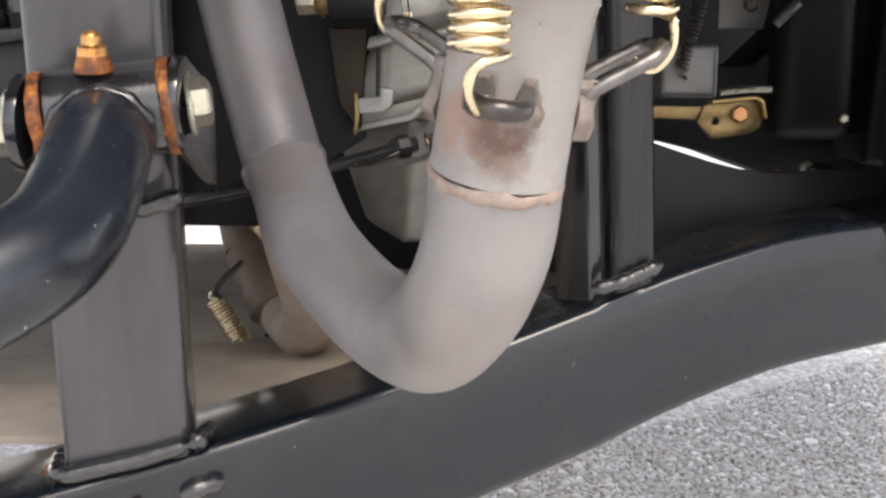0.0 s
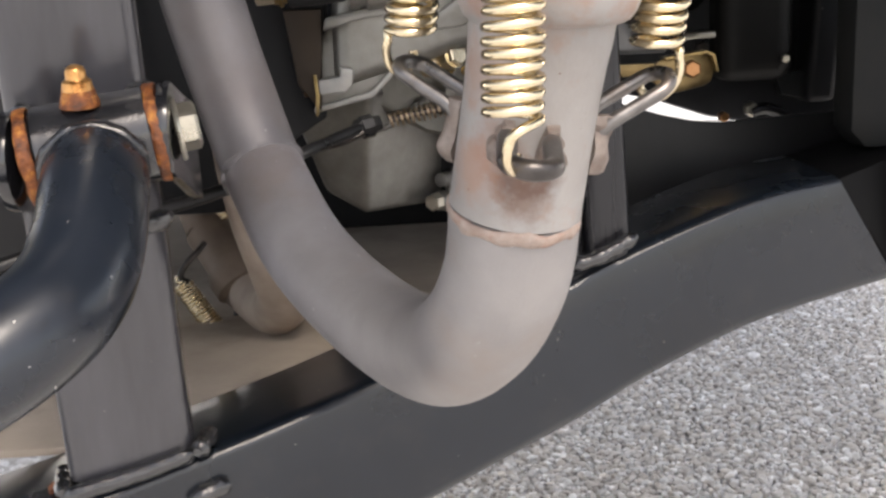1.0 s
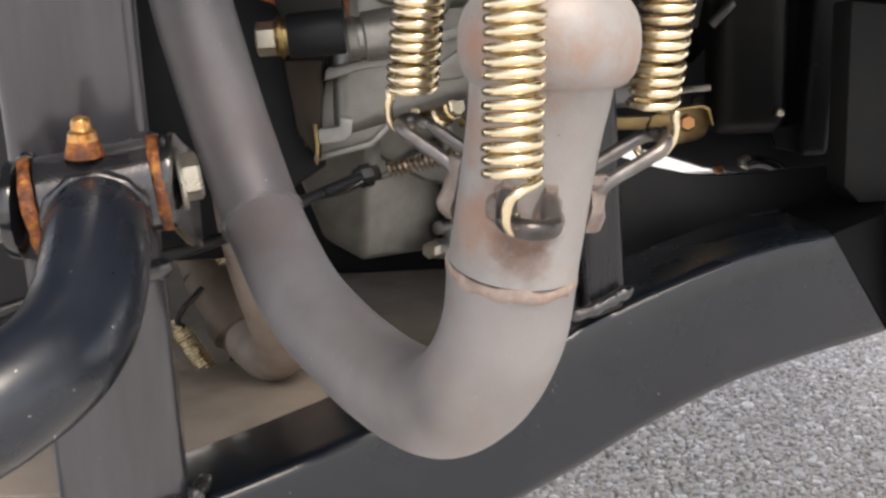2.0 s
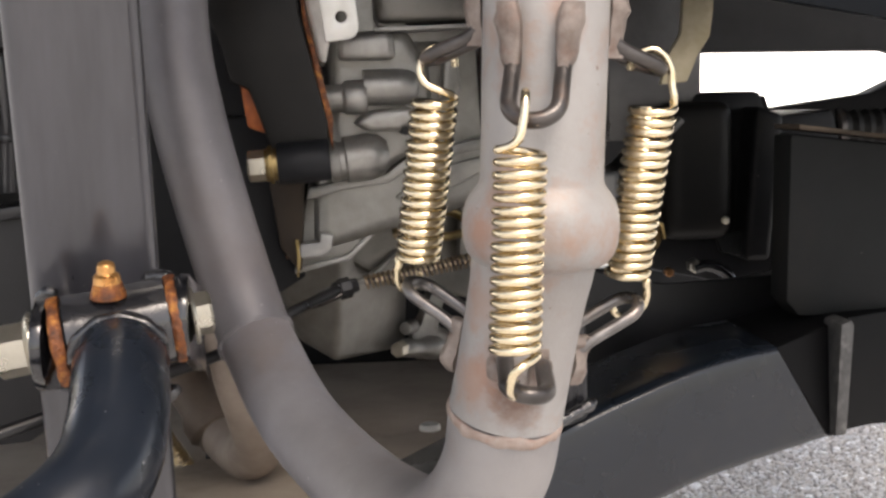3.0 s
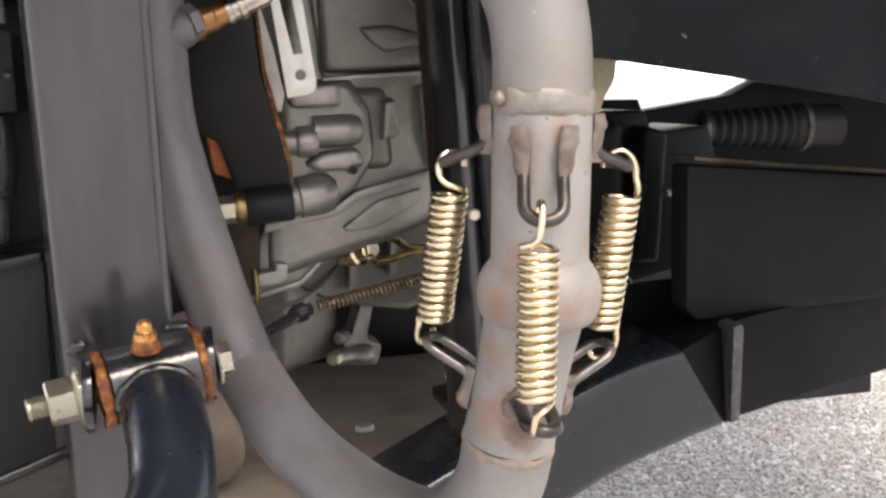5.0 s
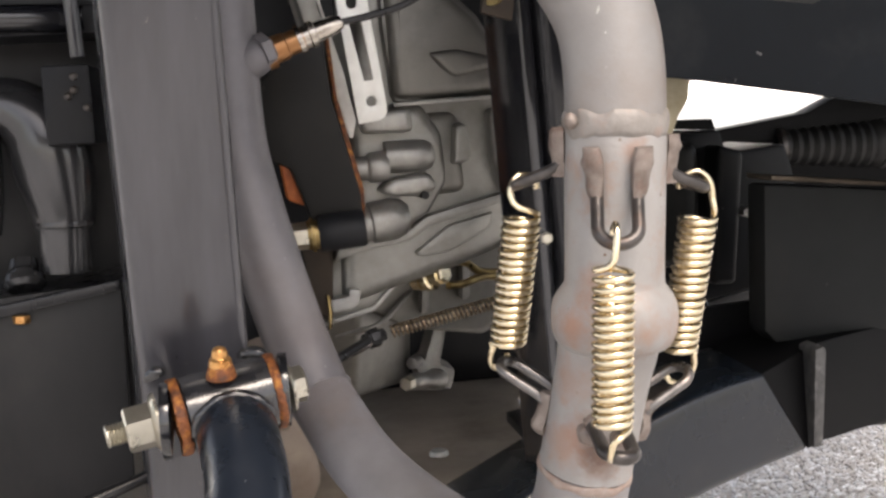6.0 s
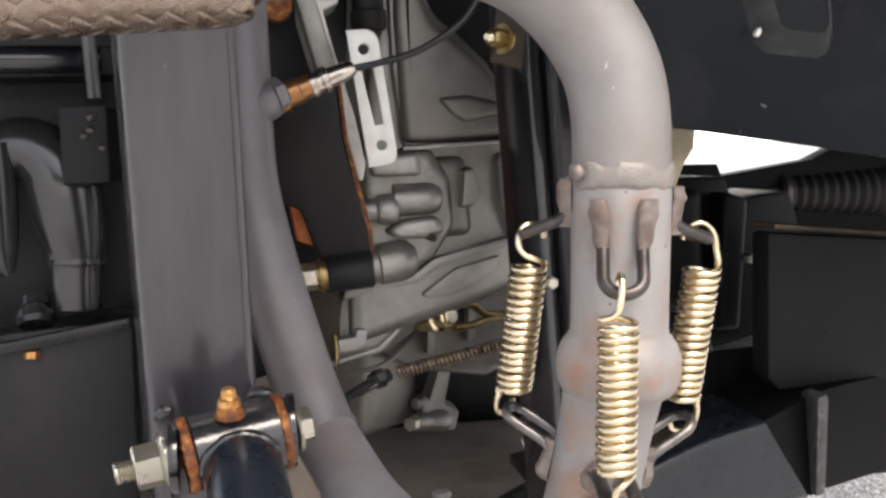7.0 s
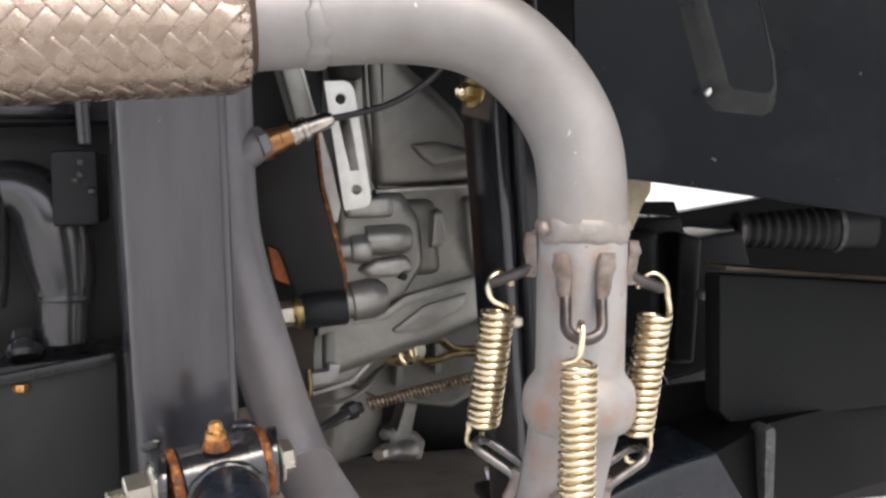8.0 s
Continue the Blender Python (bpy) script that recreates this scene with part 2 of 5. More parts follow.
RUST = surface("orange_rust", (0.34, 0.10, 0.022), (0.06, 0.022, 0.012), 0.5, 0.1, 210, 1.0, (0.62, 0.30, 0.06), 0.7, spot_scale=210, fine=520, bump_dist=0.0014)
COPPER = surface("heat_tinted_brass", (0.50, 0.26, 0.12), (0.34, 0.16, 0.07), 0.32, 0.9, 80, 0.1)
SILVER = surface("nickel_steel", (0.62, 0.58, 0.52), (0.45, 0.40, 0.35), 0.25, 1.0, 90, 0.06)
SPRING_WIRE = surface("bronze_tinted_wire", (0.50, 0.40, 0.28), (0.30, 0.22, 0.15), 0.3, 0.9, 90, 0.1)
BRAID = surface("woven_steel_ribbon", (0.40, 0.325, 0.265), (0.28, 0.215, 0.170), 0.27, 0.9, 160, 0.2, (0.2, 0.13, 0.09), 0.5, spot_scale=60, fine=1500)
DUSTY = surface("dusty_skid_plate", (0.483, 0.4197, 0.3507), (0.322, 0.2702, 0.2185), 0.8, 0.0, 9, 0.3, (0.20, 0.165, 0.13), 0.6, spot_scale=14, fine=260)
BROWN = surface("brown_rusty_steel", (0.040, 0.025, 0.013), (0.018, 0.012, 0.008), 0.6, 0.2, 30, 0.2)
CORE = surface("sooty_bellows", (0.09, 0.055, 0.035), (0.05, 0.03, 0.02), 0.5, 0.5, 80, 0.1)
WORN = surface("worn_grey_flange", (0.085, 0.084, 0.082), (0.03, 0.03, 0.031), 0.5, 0.2, 110, 0.3, (0.22, 0.215, 0.21), 0.5, spot_scale=90)
GREYPLATE = surface("grey_satin_steel", (0.20, 0.20, 0.20), (0.13, 0.13, 0.13), 0.4, 0.5, 30, 0.1)
APRON = surface("scuffed_black_sheet", (0.020, 0.0198, 0.021), (0.009, 0.009, 0.0098), 0.42, 0.0, 18, 0.12, (0.035, 0.033, 0.031), 0.5, spot_scale=14, spec=0.3, stretch=(1, 1, 0.35))
HOUSING = surface("gloss_black_casting", (0.048, 0.048, 0.051), (0.034, 0.035, 0.037), 0.2, 0.35, 30, 0.04, (0.04, 0.04, 0.04), 0.3, fine=300, spec=1.0, rough_var=0.03)
CABLE = surface("black_cable_sheath", (0.02, 0.02, 0.021), (0.012, 0.012, 0.013), 0.3, 0.0, 60, 0.05)


def ground_mat():
    m, n, l, b = node_mat("pale_gravel")
    tc = n.new("ShaderNodeTexCoord")
    v = n.new("ShaderNodeTexVoronoi")
    v.inputs["Scale"].default_value = 110
    l.new(tc.outputs["Object"], v.inputs[0])
    big = n.new("ShaderNodeTexNoise")
    big.inputs["Scale"].default_value = 1.6
    big.inputs["Detail"].default_value = 5
    l.new(tc.outputs["Object"], big.inputs[0])
    hue = n.new("ShaderNodeValToRGB")
    for pos, col in ((0.0, (0.44, 0.43, 0.415, 1)), (0.5, (0.56, 0.55, 0.535, 1)), (1.0, (0.68, 0.67, 0.655, 1))):
        e = hue.color_ramp.elements.new(pos) if 0 < pos < 1 else hue.color_ramp.elements[int(pos)]
        e.color = col
    sep = n.new("ShaderNodeSeparateColor")
    l.new(v.outputs["Color"], sep.inputs[0])
    l.new(sep.outputs[0], hue.inputs[0])
    mx = n.new("ShaderNodeMix")
    mx.data_type = 'RGBA'
    mx.blend_type = 'MULTIPLY'
    mx.inputs[0].default_value = 0.3
    l.new(hue.outputs[0], mx.inputs[6])
    l.new(big.outputs[0], mx.inputs[7])
    l.new(mx.outputs[2], b.inputs["Base Color"])
    b.inputs["Roughness"].default_value = 0.75
    bp = n.new("ShaderNodeBump")
    bp.inputs["Strength"].default_value = 0.9
    bp.inputs["Distance"].default_value = 0.004
    bp.invert = True
    l.new(v.outputs["Distance"], bp.inputs["Height"])
    l.new(bp.outputs[0], b.inputs["Normal"])
    return m


def stone_mat():
    m, n, l, b = node_mat("stone_chip")
    g = n.new("ShaderNodeNewGeometry")
    hue = n.new("ShaderNodeValToRGB")
    for pos, col in ((0.0, (0.47, 0.45, 0.43, 1)), (0.3, (0.56, 0.555, 0.55, 1)), (0.8, (0.68, 0.68, 0.68, 1)), (1.0, (0.58, 0.545, 0.505, 1))):
        e = hue.color_ramp.elements.new(pos) if 0 < pos < 1 else hue.color_ramp.elements[int(pos)]
        e.color = col
    l.new(g.outputs["Random Per Island"], hue.inputs[0])
    l.new(hue.outputs[0], b.inputs["Base Color"])
    b.inputs["Roughness"].default_value = 0.5
    return m


# ---- mesh helpers ----
def mesh_of(bm, name, mat, smooth=True, angle=40):
    me = bpy.data.meshes.new(name)
    bmesh.ops.recalc_face_normals(bm, faces=bm.faces)
    if smooth:
        for f in bm.faces:
            f.smooth = True
        for e in bm.edges:
            if len(e.link_faces) == 2 and e.calc_face_angle(0) > radians(angle):
                e.smooth = False
    bm.to_mesh(me)
    bm.free()
    me.materials.append(mat)
    return me


def part(name, bm, mat, parent=None, label="", angle=40):
    ob = new(name, mesh_of(bm, name, mat, True, angle))
    if parent is not None:
        ob.parent = parent
        ob.matrix_parent_inverse = parent.matrix_world.inverted()
    if label:
        ob["label"] = label
    return ob


def thing(name, at, label, category, group="", kind=""):
    ob = new(name)
    ob.empty_display_size = 0.02
    ob.location = at
    bpy.context.view_layer.update()
    return tagged(ob, label, category, group, kind)


def spline(pts, n=12):
    """Catmull-Rom points through pts; each point (x, y, z[, radius])."""
    a = np.array([tuple(q) for q in pts], float)
    a = np.vstack([2 * a[0] - a[1], a, 2 * a[-1] - a[-2]])
    out = []
    for i in range(1, len(a) - 2):
        for k in range(n):
            t = k / n
            out.append(0.5 * (2 * a[i] + (a[i + 1] - a[i - 1]) * t + (2 * a[i - 1] - 5 * a[i] + 4 * a[i + 1] - a[i + 2]) * t * t
                              + (3 * a[i] - a[i - 1] - 3 * a[i + 1] + a[i + 2]) * t ** 3))
    out.append(a[-2])
    return [tuple(q) for q in out]


def tube(bm, pts, radius, segs=16, caps=True):
    """A round tube along pts; radius: a number or one per point."""
    rs = radius if hasattr(radius, "__len__") else [radius] * len(pts)
    vs = [Vector(p[:3]) for p in pts]
    tang = []
    for i in range(len(vs)):
        d = vs[min(i + 1, len(vs) - 1)] - vs[max(i - 1, 0)]
        tang.append(d.normalized())
    up = Vector((0, 0, 1)) if abs(tang[0].z) < 0.9 else Vector((1, 0, 0))
    nrm = (up - tang[0] * up.dot(tang[0])).normalized()
    rings = []
    for i, v in enumerate(vs):
        if i:
            nrm = (nrm - tang[i] * nrm.dot(tang[i])).normalized()
        bi = tang[i].cross(nrm)
        rings.append([bm.verts.new(v + (nrm * math.cos(2 * math.pi * k / segs) + bi * math.sin(2 * math.pi * k / segs)) * rs[i]) for k in range(segs)])
    for a, b in zip(rings, rings[1:]):
        for k in range(segs):
            bm.faces.new((a[k], a[(k + 1) % segs], b[(k + 1) % segs], b[k]))
    if caps:
        bm.faces.new(rings[0][::-1])
        bm.faces.new(rings[-1])
    return bm


def tube_bm(pts, radius, segs=16, caps=True):
    return tube(bmesh.new(), pts, radius, segs, caps)


def lathe(a, b, prof, segs=40):
    """Turned shape from a towards b: prof is rows of (metres along, radius)."""
    a, b = Vector(a), Vector(b)
    d = (b - a).normalized()
    return tube_bm([tuple(a + d * s) for s, r in prof], [r for s, r in prof], segs)


def turned(a, b, prof, segs=40):
    """Like lathe, but with sharp steps kept: each ring stays across the axis."""
    a, b = Vector(a), Vector(b)
    d = (b - a).normalized()
    up = Vector((0, 0, 1)) if abs(d.z) < 0.9 else Vector((1, 0, 0))
    u = (up - d * up.dot(d)).normalized()
    w = d.cross(u)
    bm = bmesh.new()
    rings = [[bm.verts.new(a + d * s + (u * math.cos(2 * math.pi * k / segs) + w * math.sin(2 * math.pi * k / segs)) * r) for k in range(segs)] for s, r in prof]
    for p, q in zip(rings, rings[1:]):
        for k in range(segs):
            bm.faces.new((p[k], p[(k + 1) % segs], q[(k + 1) % segs], q[k]))
    bm.faces.new(rings[0][::-1])
    bm.faces.new(rings[-1])
    return bm


def hexa(a, b, flats, chamfer=0.0008):
    """Hexagonal bolt head or nut from a to b, flats wide across its flats."""
    h = (Vector(b) - Vector(a)).length
    r = flats / math.sqrt(3)
    return turned(a, b, [(0, r), (h - chamfer, r), (h, r - chamfer * 1.5)], 6)


def bevel(bm, width, segments=2, angle=25):
    es = [e for e in bm.edges if len(e.link_faces) == 2 and e.calc_face_angle(0) > radians(angle)]
    bmesh.ops.bevel(bm, geom=es, offset=width, segments=segments, affect='EDGES', profile=0.6, clamp_overlap=True)
    return bm


def box(lo, hi, round_=0.0, segments=2):
    bm = bmesh.new()
    bmesh.ops.create_cube(bm, size=1.0)
    for v in bm.verts:
        v.co = Vector([lo[i] + (v.co[i] + 0.5) * (hi[i] - lo[i]) for i in range(3)])
    if round_:
        bevel(bm, round_, segments)
    return bm


def slab(outline, front, back, round_=0.0, segments=2, taper=1.0):
    """A prism of an (x, z) outline. front and back: y as a number or as a function of (x, z)."""
    fy = front if callable(front) else (lambda x, z: front)
    by = back if callable(back) else (lambda x, z: back)
    cx = sum(p[0] for p in outline) / len(outline)
    cz = sum(p[1] for p in outline) / len(outline)
    bm = bmesh.new()
    f = [bm.verts.new((cx + (x - cx) * taper, fy(x, z), cz + (z - cz) * taper)) for x, z in outline]
    k = [bm.verts.new((x, by(x, z), z)) for x, z in outline]
    bm.faces.new(f)
    bm.faces.new(k[::-1])
    n = len(outline)
    for i in range(n):
        bm.faces.new((f[i], f[(i + 1) % n], k[(i + 1) % n], k[i]))
    bmesh.ops.recalc_face_normals(bm, faces=bm.faces)
    if round_:
        bevel(bm, round_, segments)
    return bm


def plate(outlines, thick, edge=0.0005):
    """Flat plate with real holes, outlines as lists of (x, z), centred on y = 0."""
    cu = bpy.data.curves.new("plate_outline", 'CURVE')
    cu.dimensions = '2D'
    cu.fill_mode = 'BOTH'
    cu.extrude = thick / 2 - edge
    cu.bevel_depth = edge
    cu.bevel_resolution = 1
    for o in outlines:
        sp = cu.splines.new('POLY')
        sp.points.add(len(o) - 1)
        sp.use_cyclic_u = True
        for q, (x, z) in zip(sp.points, o):
            q.co = (x, z, 0, 1)
    ob = bpy.data.objects.new("plate_outline", cu)
    scene.collection.objects.link(ob)
    dg = bpy.context.evaluated_depsgraph_get()
    me = bpy.data.meshes.new_from_object(ob.evaluated_get(dg))
    bm = bmesh.new()
    bm.from_mesh(me)
    bpy.data.objects.remove(ob)
    bpy.data.curves.remove(cu)
    bpy.data.meshes.remove(me)
    bmesh.ops.remove_doubles(bm, verts=bm.verts, dist=1e-6)
    bmesh.ops.transform(bm, matrix=Matrix.Rotation(radians(90), 4, 'X'), verts=bm.verts)
    return bm


def ring_outline(cx, cz, r, n=20):
    return [(cx + r * math.cos(2 * math.pi * k / n), cz + r * math.sin(2 * math.pi * k / n)) for k in range(n)]


def bead(pts, radius, seed=1, ripple=0.25, step=0.006, segs=10):
    """A lumpy weld bead along pts."""
    rng = random.Random(seed)
    vs = [Vector(p) for p in pts]
    fine = []
    for a, b in zip(vs, vs[1:]):
        n = max(1, int((b - a).length / (step / 6)))
        fine += [a + (b - a) * k / n for k in range(n)]
    fine.append(vs[-1])
    ph = rng.random() * 6
    rs = [radius * (1 + 0.22 * ripple * math.sin(ph + 2 * math.pi * i / 8 + 0.9 * math.sin(i * 0.23)) + rng.uniform(-0.015, 0.015)) for i in range(len(fine))]
    for i in range(3):
        rs[i] *= 0.5 + i * 0.17
        rs[-1 - i] *= 0.5 + i * 0.17
    return tube_bm([tuple(v) for v in fine], rs, segs)


def weld_ring(center, axis, radius, thick, seed, lumps=0.25, squash=0.7, wide=2.3, wobble=1.0):
    """A weld bead round a tube: a flat swelling with an uneven crest and wavy rims."""
    d = Vector(axis).normalized()
    up = Vector((0, 1, 0))
    u = (up - d * up.dot(d)).normalized()
    w = d.cross(u)
    n, segs = 160, 12
    bm = bmesh.new()
    rings = []
    for i in range(n):
        a = 2 * math.pi * i / n
        out = u * math.cos(a) + w * math.sin(a)
        key = out * 1.0 + Vector((seed * 3.7, 0, 0))
        wob = wobble * (noise.noise(key * 2.2) * 1.2 + noise.noise(key * 5) * 0.3)
        spread = wide * (1 + 0.35 * wobble * noise.noise(key * 3.1 + Vector((0, 4, 2))))
        t = thick * (1 + lumps * 1.5 * noise.noise(key * 2.6 + Vector((5, 1, 0))) + lumps * 0.45 * noise.noise(key * 4.5))
        c = Vector(center) + out * radius + d * wob * thick
        ring = []
        for k in range(segs):
            b = 2 * math.pi * k / segs
            rough = 1 + 0.07 * noise.noise(key * 6 + Vector((0, 0, 0.8 * math.sin(b))))
            ring.append(bm.verts.new(c + out * math.cos(b) * t * squash * rough + d * math.sin(b) * t * spread))
        rings.append(ring)
    for i in range(n):
        a, b = rings[i], rings[(i + 1) % n]
        for k in range(segs):
            bm.faces.new((a[k], a[(k + 1) % segs], b[(k + 1) % segs], b[k]))
    return bm


# ---- ground ----
gb = bmesh.new()
for x, y in ((-400, -400), (400, -400), (400, 400), (-400, 400)):
    gb.verts.new((x, y, GROUND - 0.004))
gb.faces.new(gb.verts)
tagged(part("ground", gb, ground_mat()), "pale grey crushed stone gravel ground", "ground", kind="structure")


def gravel():
    """Loose stone chips on the stretch of ground beside the frame rail."""
    rng = np.random.default_rng(7)
    x0, x1, y0, y1, cell = 0.0, 1.7, 0.95, 2.35, 0.0066
    nx, ny = int((x1 - x0) / cell), int((y1 - y0) / cell)
    gx, gy = np.meshgrid(np.arange(nx), np.arange(ny))
    px = x0 + (gx.ravel() + rng.uniform(0, 1, nx * ny)) * cell
    py = y0 + (gy.ravel() + rng.uniform(0, 1, nx * ny)) * cell
    keep = (py > 0.75 + 0.45 * px) & (py < 1.35 + 0.9 * px)
    px, py = px[keep], py[keep]
    k = len(px)
    size = rng.gamma(9, 0.00055, k) * 0.80
    ang = rng.uniform(0, 6.28, k)
    asp = rng.uniform(0.6, 1.0, k)
    m = 6
    a = ang[:, None] + np.arange(m)[None] * 2 * np.pi / m + rng.uniform(-0.25, 0.25, (k, m))
    rr = size[:, None] * rng.uniform(0.8, 1.15, (k, m))
    lx, ly = np.cos(a - ang[:, None]) * rr, np.sin(a - ang[:, None]) * rr * asp[:, None]
    bx, by = lx * np.cos(ang)[:, None] - ly * np.sin(ang)[:, None], lx * np.sin(ang)[:, None] + ly * np.cos(ang)[:, None]
    h = size * rng.uniform(0.22, 0.45, k)
    tx, ty = rng.uniform(-0.35, 0.35, k), rng.uniform(-0.35, 0.35, k)
    low = np.stack([px[:, None] + bx, py[:, None] + by, np.full((k, m), GROUND - 0.0035)], 2)
    mid_z = GROUND + h[:, None] * 0.45 + 0.4 * (tx[:, None] * bx + ty[:, None] * by)
    mid = np.stack([px[:, None] + bx * 0.98, py[:, None] + by * 0.98, mid_z], 2)
    top_z = GROUND + h[:, None] + (tx[:, None] * bx + ty[:, None] * by) * 0.55
    top = np.stack([px[:, None] + bx * 0.55, py[:, None] + by * 0.55, top_z], 2)
    verts = np.concatenate([low, mid, top], 1).reshape(-1, 3)
    faces = []
    for i in range(m):
        j = (i + 1) % m
        faces.append([i, j, m + j, m + i])
        faces.append([m + i, m + j, 2 * m + j, 2 * m + i])
    quad = np.array(faces)
    base = np.arange(k) * 3 * m
    quads = (base[:, None, None] + quad[None]).reshape(-1, 4)
    caps = base[:, None] + np.arange(2 * m, 3 * m)[None]
    me = bpy.data.meshes.new("gravel")
    me.from_pydata(verts.tolist(), [], quads.tolist() + caps.tolist())
    me.materials.append(stone_mat())
    return tagged(new("gravel", me), "loose pale grey stone chips scattered on the ground", "gravel", kind="stuff")


gravel()

# flat card behind everything; its emission supplies the brightness of the distance
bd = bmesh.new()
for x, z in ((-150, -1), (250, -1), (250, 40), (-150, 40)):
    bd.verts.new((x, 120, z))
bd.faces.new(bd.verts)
glow, gn, gl, gb_ = node_mat("glowing_distance_card")
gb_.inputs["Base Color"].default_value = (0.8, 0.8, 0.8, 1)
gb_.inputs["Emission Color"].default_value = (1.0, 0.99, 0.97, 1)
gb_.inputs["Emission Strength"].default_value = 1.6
tagged(part("backdrop", bd, glow), "self-lit white card for the bright distance", "backdrop", kind="structure")

# ---- vehicle frame ----
frame_thing = thing("vehicle_frame", (-0.12, 0.49, 0.36), "satin black welded steel vehicle frame of square posts and side rail", "frame")


def rail_y(x):
    return 0.49 + (0.29 if x > -0.093 else 0.33) * (x + 0.093)


TOP = [(-0.6, 0.28), (-0.35, 0.315), (-0.2, 0.343), (-0.092, 0.366), (-0.005, 0.3905), (0.047, 0.409), (0.089, 0.4236), (0.126, 0.437), (0.1764, 0.4514), (0.209, 0.4577), (0.2368, 0.46)]
BOTTOM = [(-0.6, 0.2), (-0.35, 0.233), (-0.2, 0.262), (-0.092, 0.288), (-0.005, 0.315), (0.047, 0.3334), (0.089, 0.3486), (0.126, 0.3645), (0.1764, 0.3815), (0.214, 0.3893), (0.276, 0.3985)]


def rail():
    """Bent box-section side rail with rounded edges."""
    bm = bmesh.new()
    rows = []
    top, bot = spline([(x, 0, z) for x, z in TOP], 4), spline([(x, 0, z) for x, z in BOTTOM], 4)
    for (xt, _, zt), (xb, _, zb) in zip(top, bot):
        ring = []
        h = zt - zb
        for u, v in ((0.0, 0.10), (0.0, 0.5), (0.0, 0.93), (0.0012, 0.972), (0.005, 0.994), (0.011, 1.0), (0.083, 1.0), (0.089, 0.98), (0.091, 0.93), (0.091, 0.07), (0.083, 0.0), (0.008, 0.0), (0.002, 0.03)):
            x = xb + (xt - xb) * v
            ring.append(bm.verts.new((x + 0.02 * u, rail_y(x) + u, zb + h * v)))
        rows.append(ring)
    for a, b in zip(rows, rows[1:]):
        n = len(a)
        for k in range(n):
            bm.faces.new((a[k], a[(k + 1) % n], b[(k + 1) % n], b[k]))
    bm.faces.new(rows[0])
    bm.faces.new(rows[-1][::-1])
    return bm


part("side_rail", rail(), RAIL_PAINT, frame_thing, "smooth black box-section rail, gently bent upwards", 50)
# the end piece that turns away past the bend, coloured darker than the rail
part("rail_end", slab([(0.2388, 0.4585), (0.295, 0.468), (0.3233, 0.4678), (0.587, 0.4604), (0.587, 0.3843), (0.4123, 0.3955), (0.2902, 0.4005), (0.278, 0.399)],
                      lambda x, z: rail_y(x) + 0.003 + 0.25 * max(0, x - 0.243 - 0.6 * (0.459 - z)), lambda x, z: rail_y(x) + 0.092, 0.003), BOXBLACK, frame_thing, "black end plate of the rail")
part("rail_flange", slab([(0.2785, 0.401), (0.2868, 0.4016), (0.2905, 0.468), (0.2885, 0.4714), (0.2812, 0.4694)], lambda x, z: rail_y(x) - 0.004, lambda x, z: rail_y(x) + 0.02, 0.0015), WORN, frame_thing, "upright worn grey flange strip")

POST = Vector((-0.004, -0.144, 0.989)).normalized()


def leaning_box(base, width, depth, length, direction, turn=0.0, corner=0.006):
    """A square tube that stands at base and runs along direction."""
    bm = box((-width / 2, 0, 0), (width / 2, depth, length), 0.0)
    es = [e for e in bm.edges if abs(e.verts[0].co.z - e.verts[1].co.z) > 0.01]
    bmesh.ops.bevel(bm, geom=es, offset=corner, segments=4, affect='EDGES', profile=0.5)
    d = Vector(direction).normalized()
    xa = (Matrix.Rotation(radians(turn), 3, 'Z') @ Vector((1, 0, 0)))
    xa = (xa - d * xa.dot(d)).normalized()
    ya = d.cross(xa)
    m = Matrix((xa, ya, d)).transposed().to_4x4()
    m.translation = Vector(base)
    bmesh.ops.transform(bm, matrix=m, verts=bm.verts)
    return bm


base = Vector((-0.1215, 0.464, 0.5)) + POST * ((0.362 - 0.5) / POST.z)
part("post", leaning_box(base, 0.0545, 0.050, 0.62, POST, 10.0), PAINT, frame_thing, "square black upright post", 50)
part("weld_bead", bead([(-0.149, 0.4765, 0.3565), (-0.135, 0.4785, 0.3595), (-0.115, 0.4825, 0.3635), (-0.0945, 0.4865, 0.3695)], 0.0040, 3, 0.15), WELD_PAINT, frame_thing, "shiny painted weld")
part("weld_bead", bead([(-0.150, 0.4765, 0.358), (-0.157, 0.505, 0.3575)], 0.004, 4, 0.35), WELD_PAINT, frame_thing)
part("weld_bead", bead([(-0.092, 0.484, 0.370), (-0.088, 0.505, 0.372)], 0.0042, 5, 0.35), WELD_PAINT, frame_thing)
part("rust_spot", bead([(-0.160, 0.492, 0.352), (-0.158, 0.492, 0.357)], 0.0022, 6, 0.3), RUST, frame_thing)
part("weld_bead", bead([(-0.098, 0.485, 0.346), (-0.088, 0.488, 0.350), (-0.08, 0.49, 0.352)], 0.0045, 8, 0.4), WELD_PAINT, frame_thing)
part("rust_spot", bead([(-0.118, 0.478, 0.345), (-0.114, 0.479, 0.346)], 0.0022, 9, 0.3), RUST, frame_thing)

# second post behind the exhaust, with a gusset angle along its side
part("post", leaning_box((0.1105, 0.5525, 0.405), 0.023, 0.04, 0.525, (-0.055, -0.03, 1.0), 10.0, 0.0065), POST_SHADED, frame_thing, "narrow black upright post")
part("post_side", leaning_box((0.0925, 0.5560, 0.405), 0.010, 0.035, 0.525, (-0.055, -0.03, 1.0), 25.0, 0.002), PAINT_GLOSS, frame_thing, "glossy black edge strip")
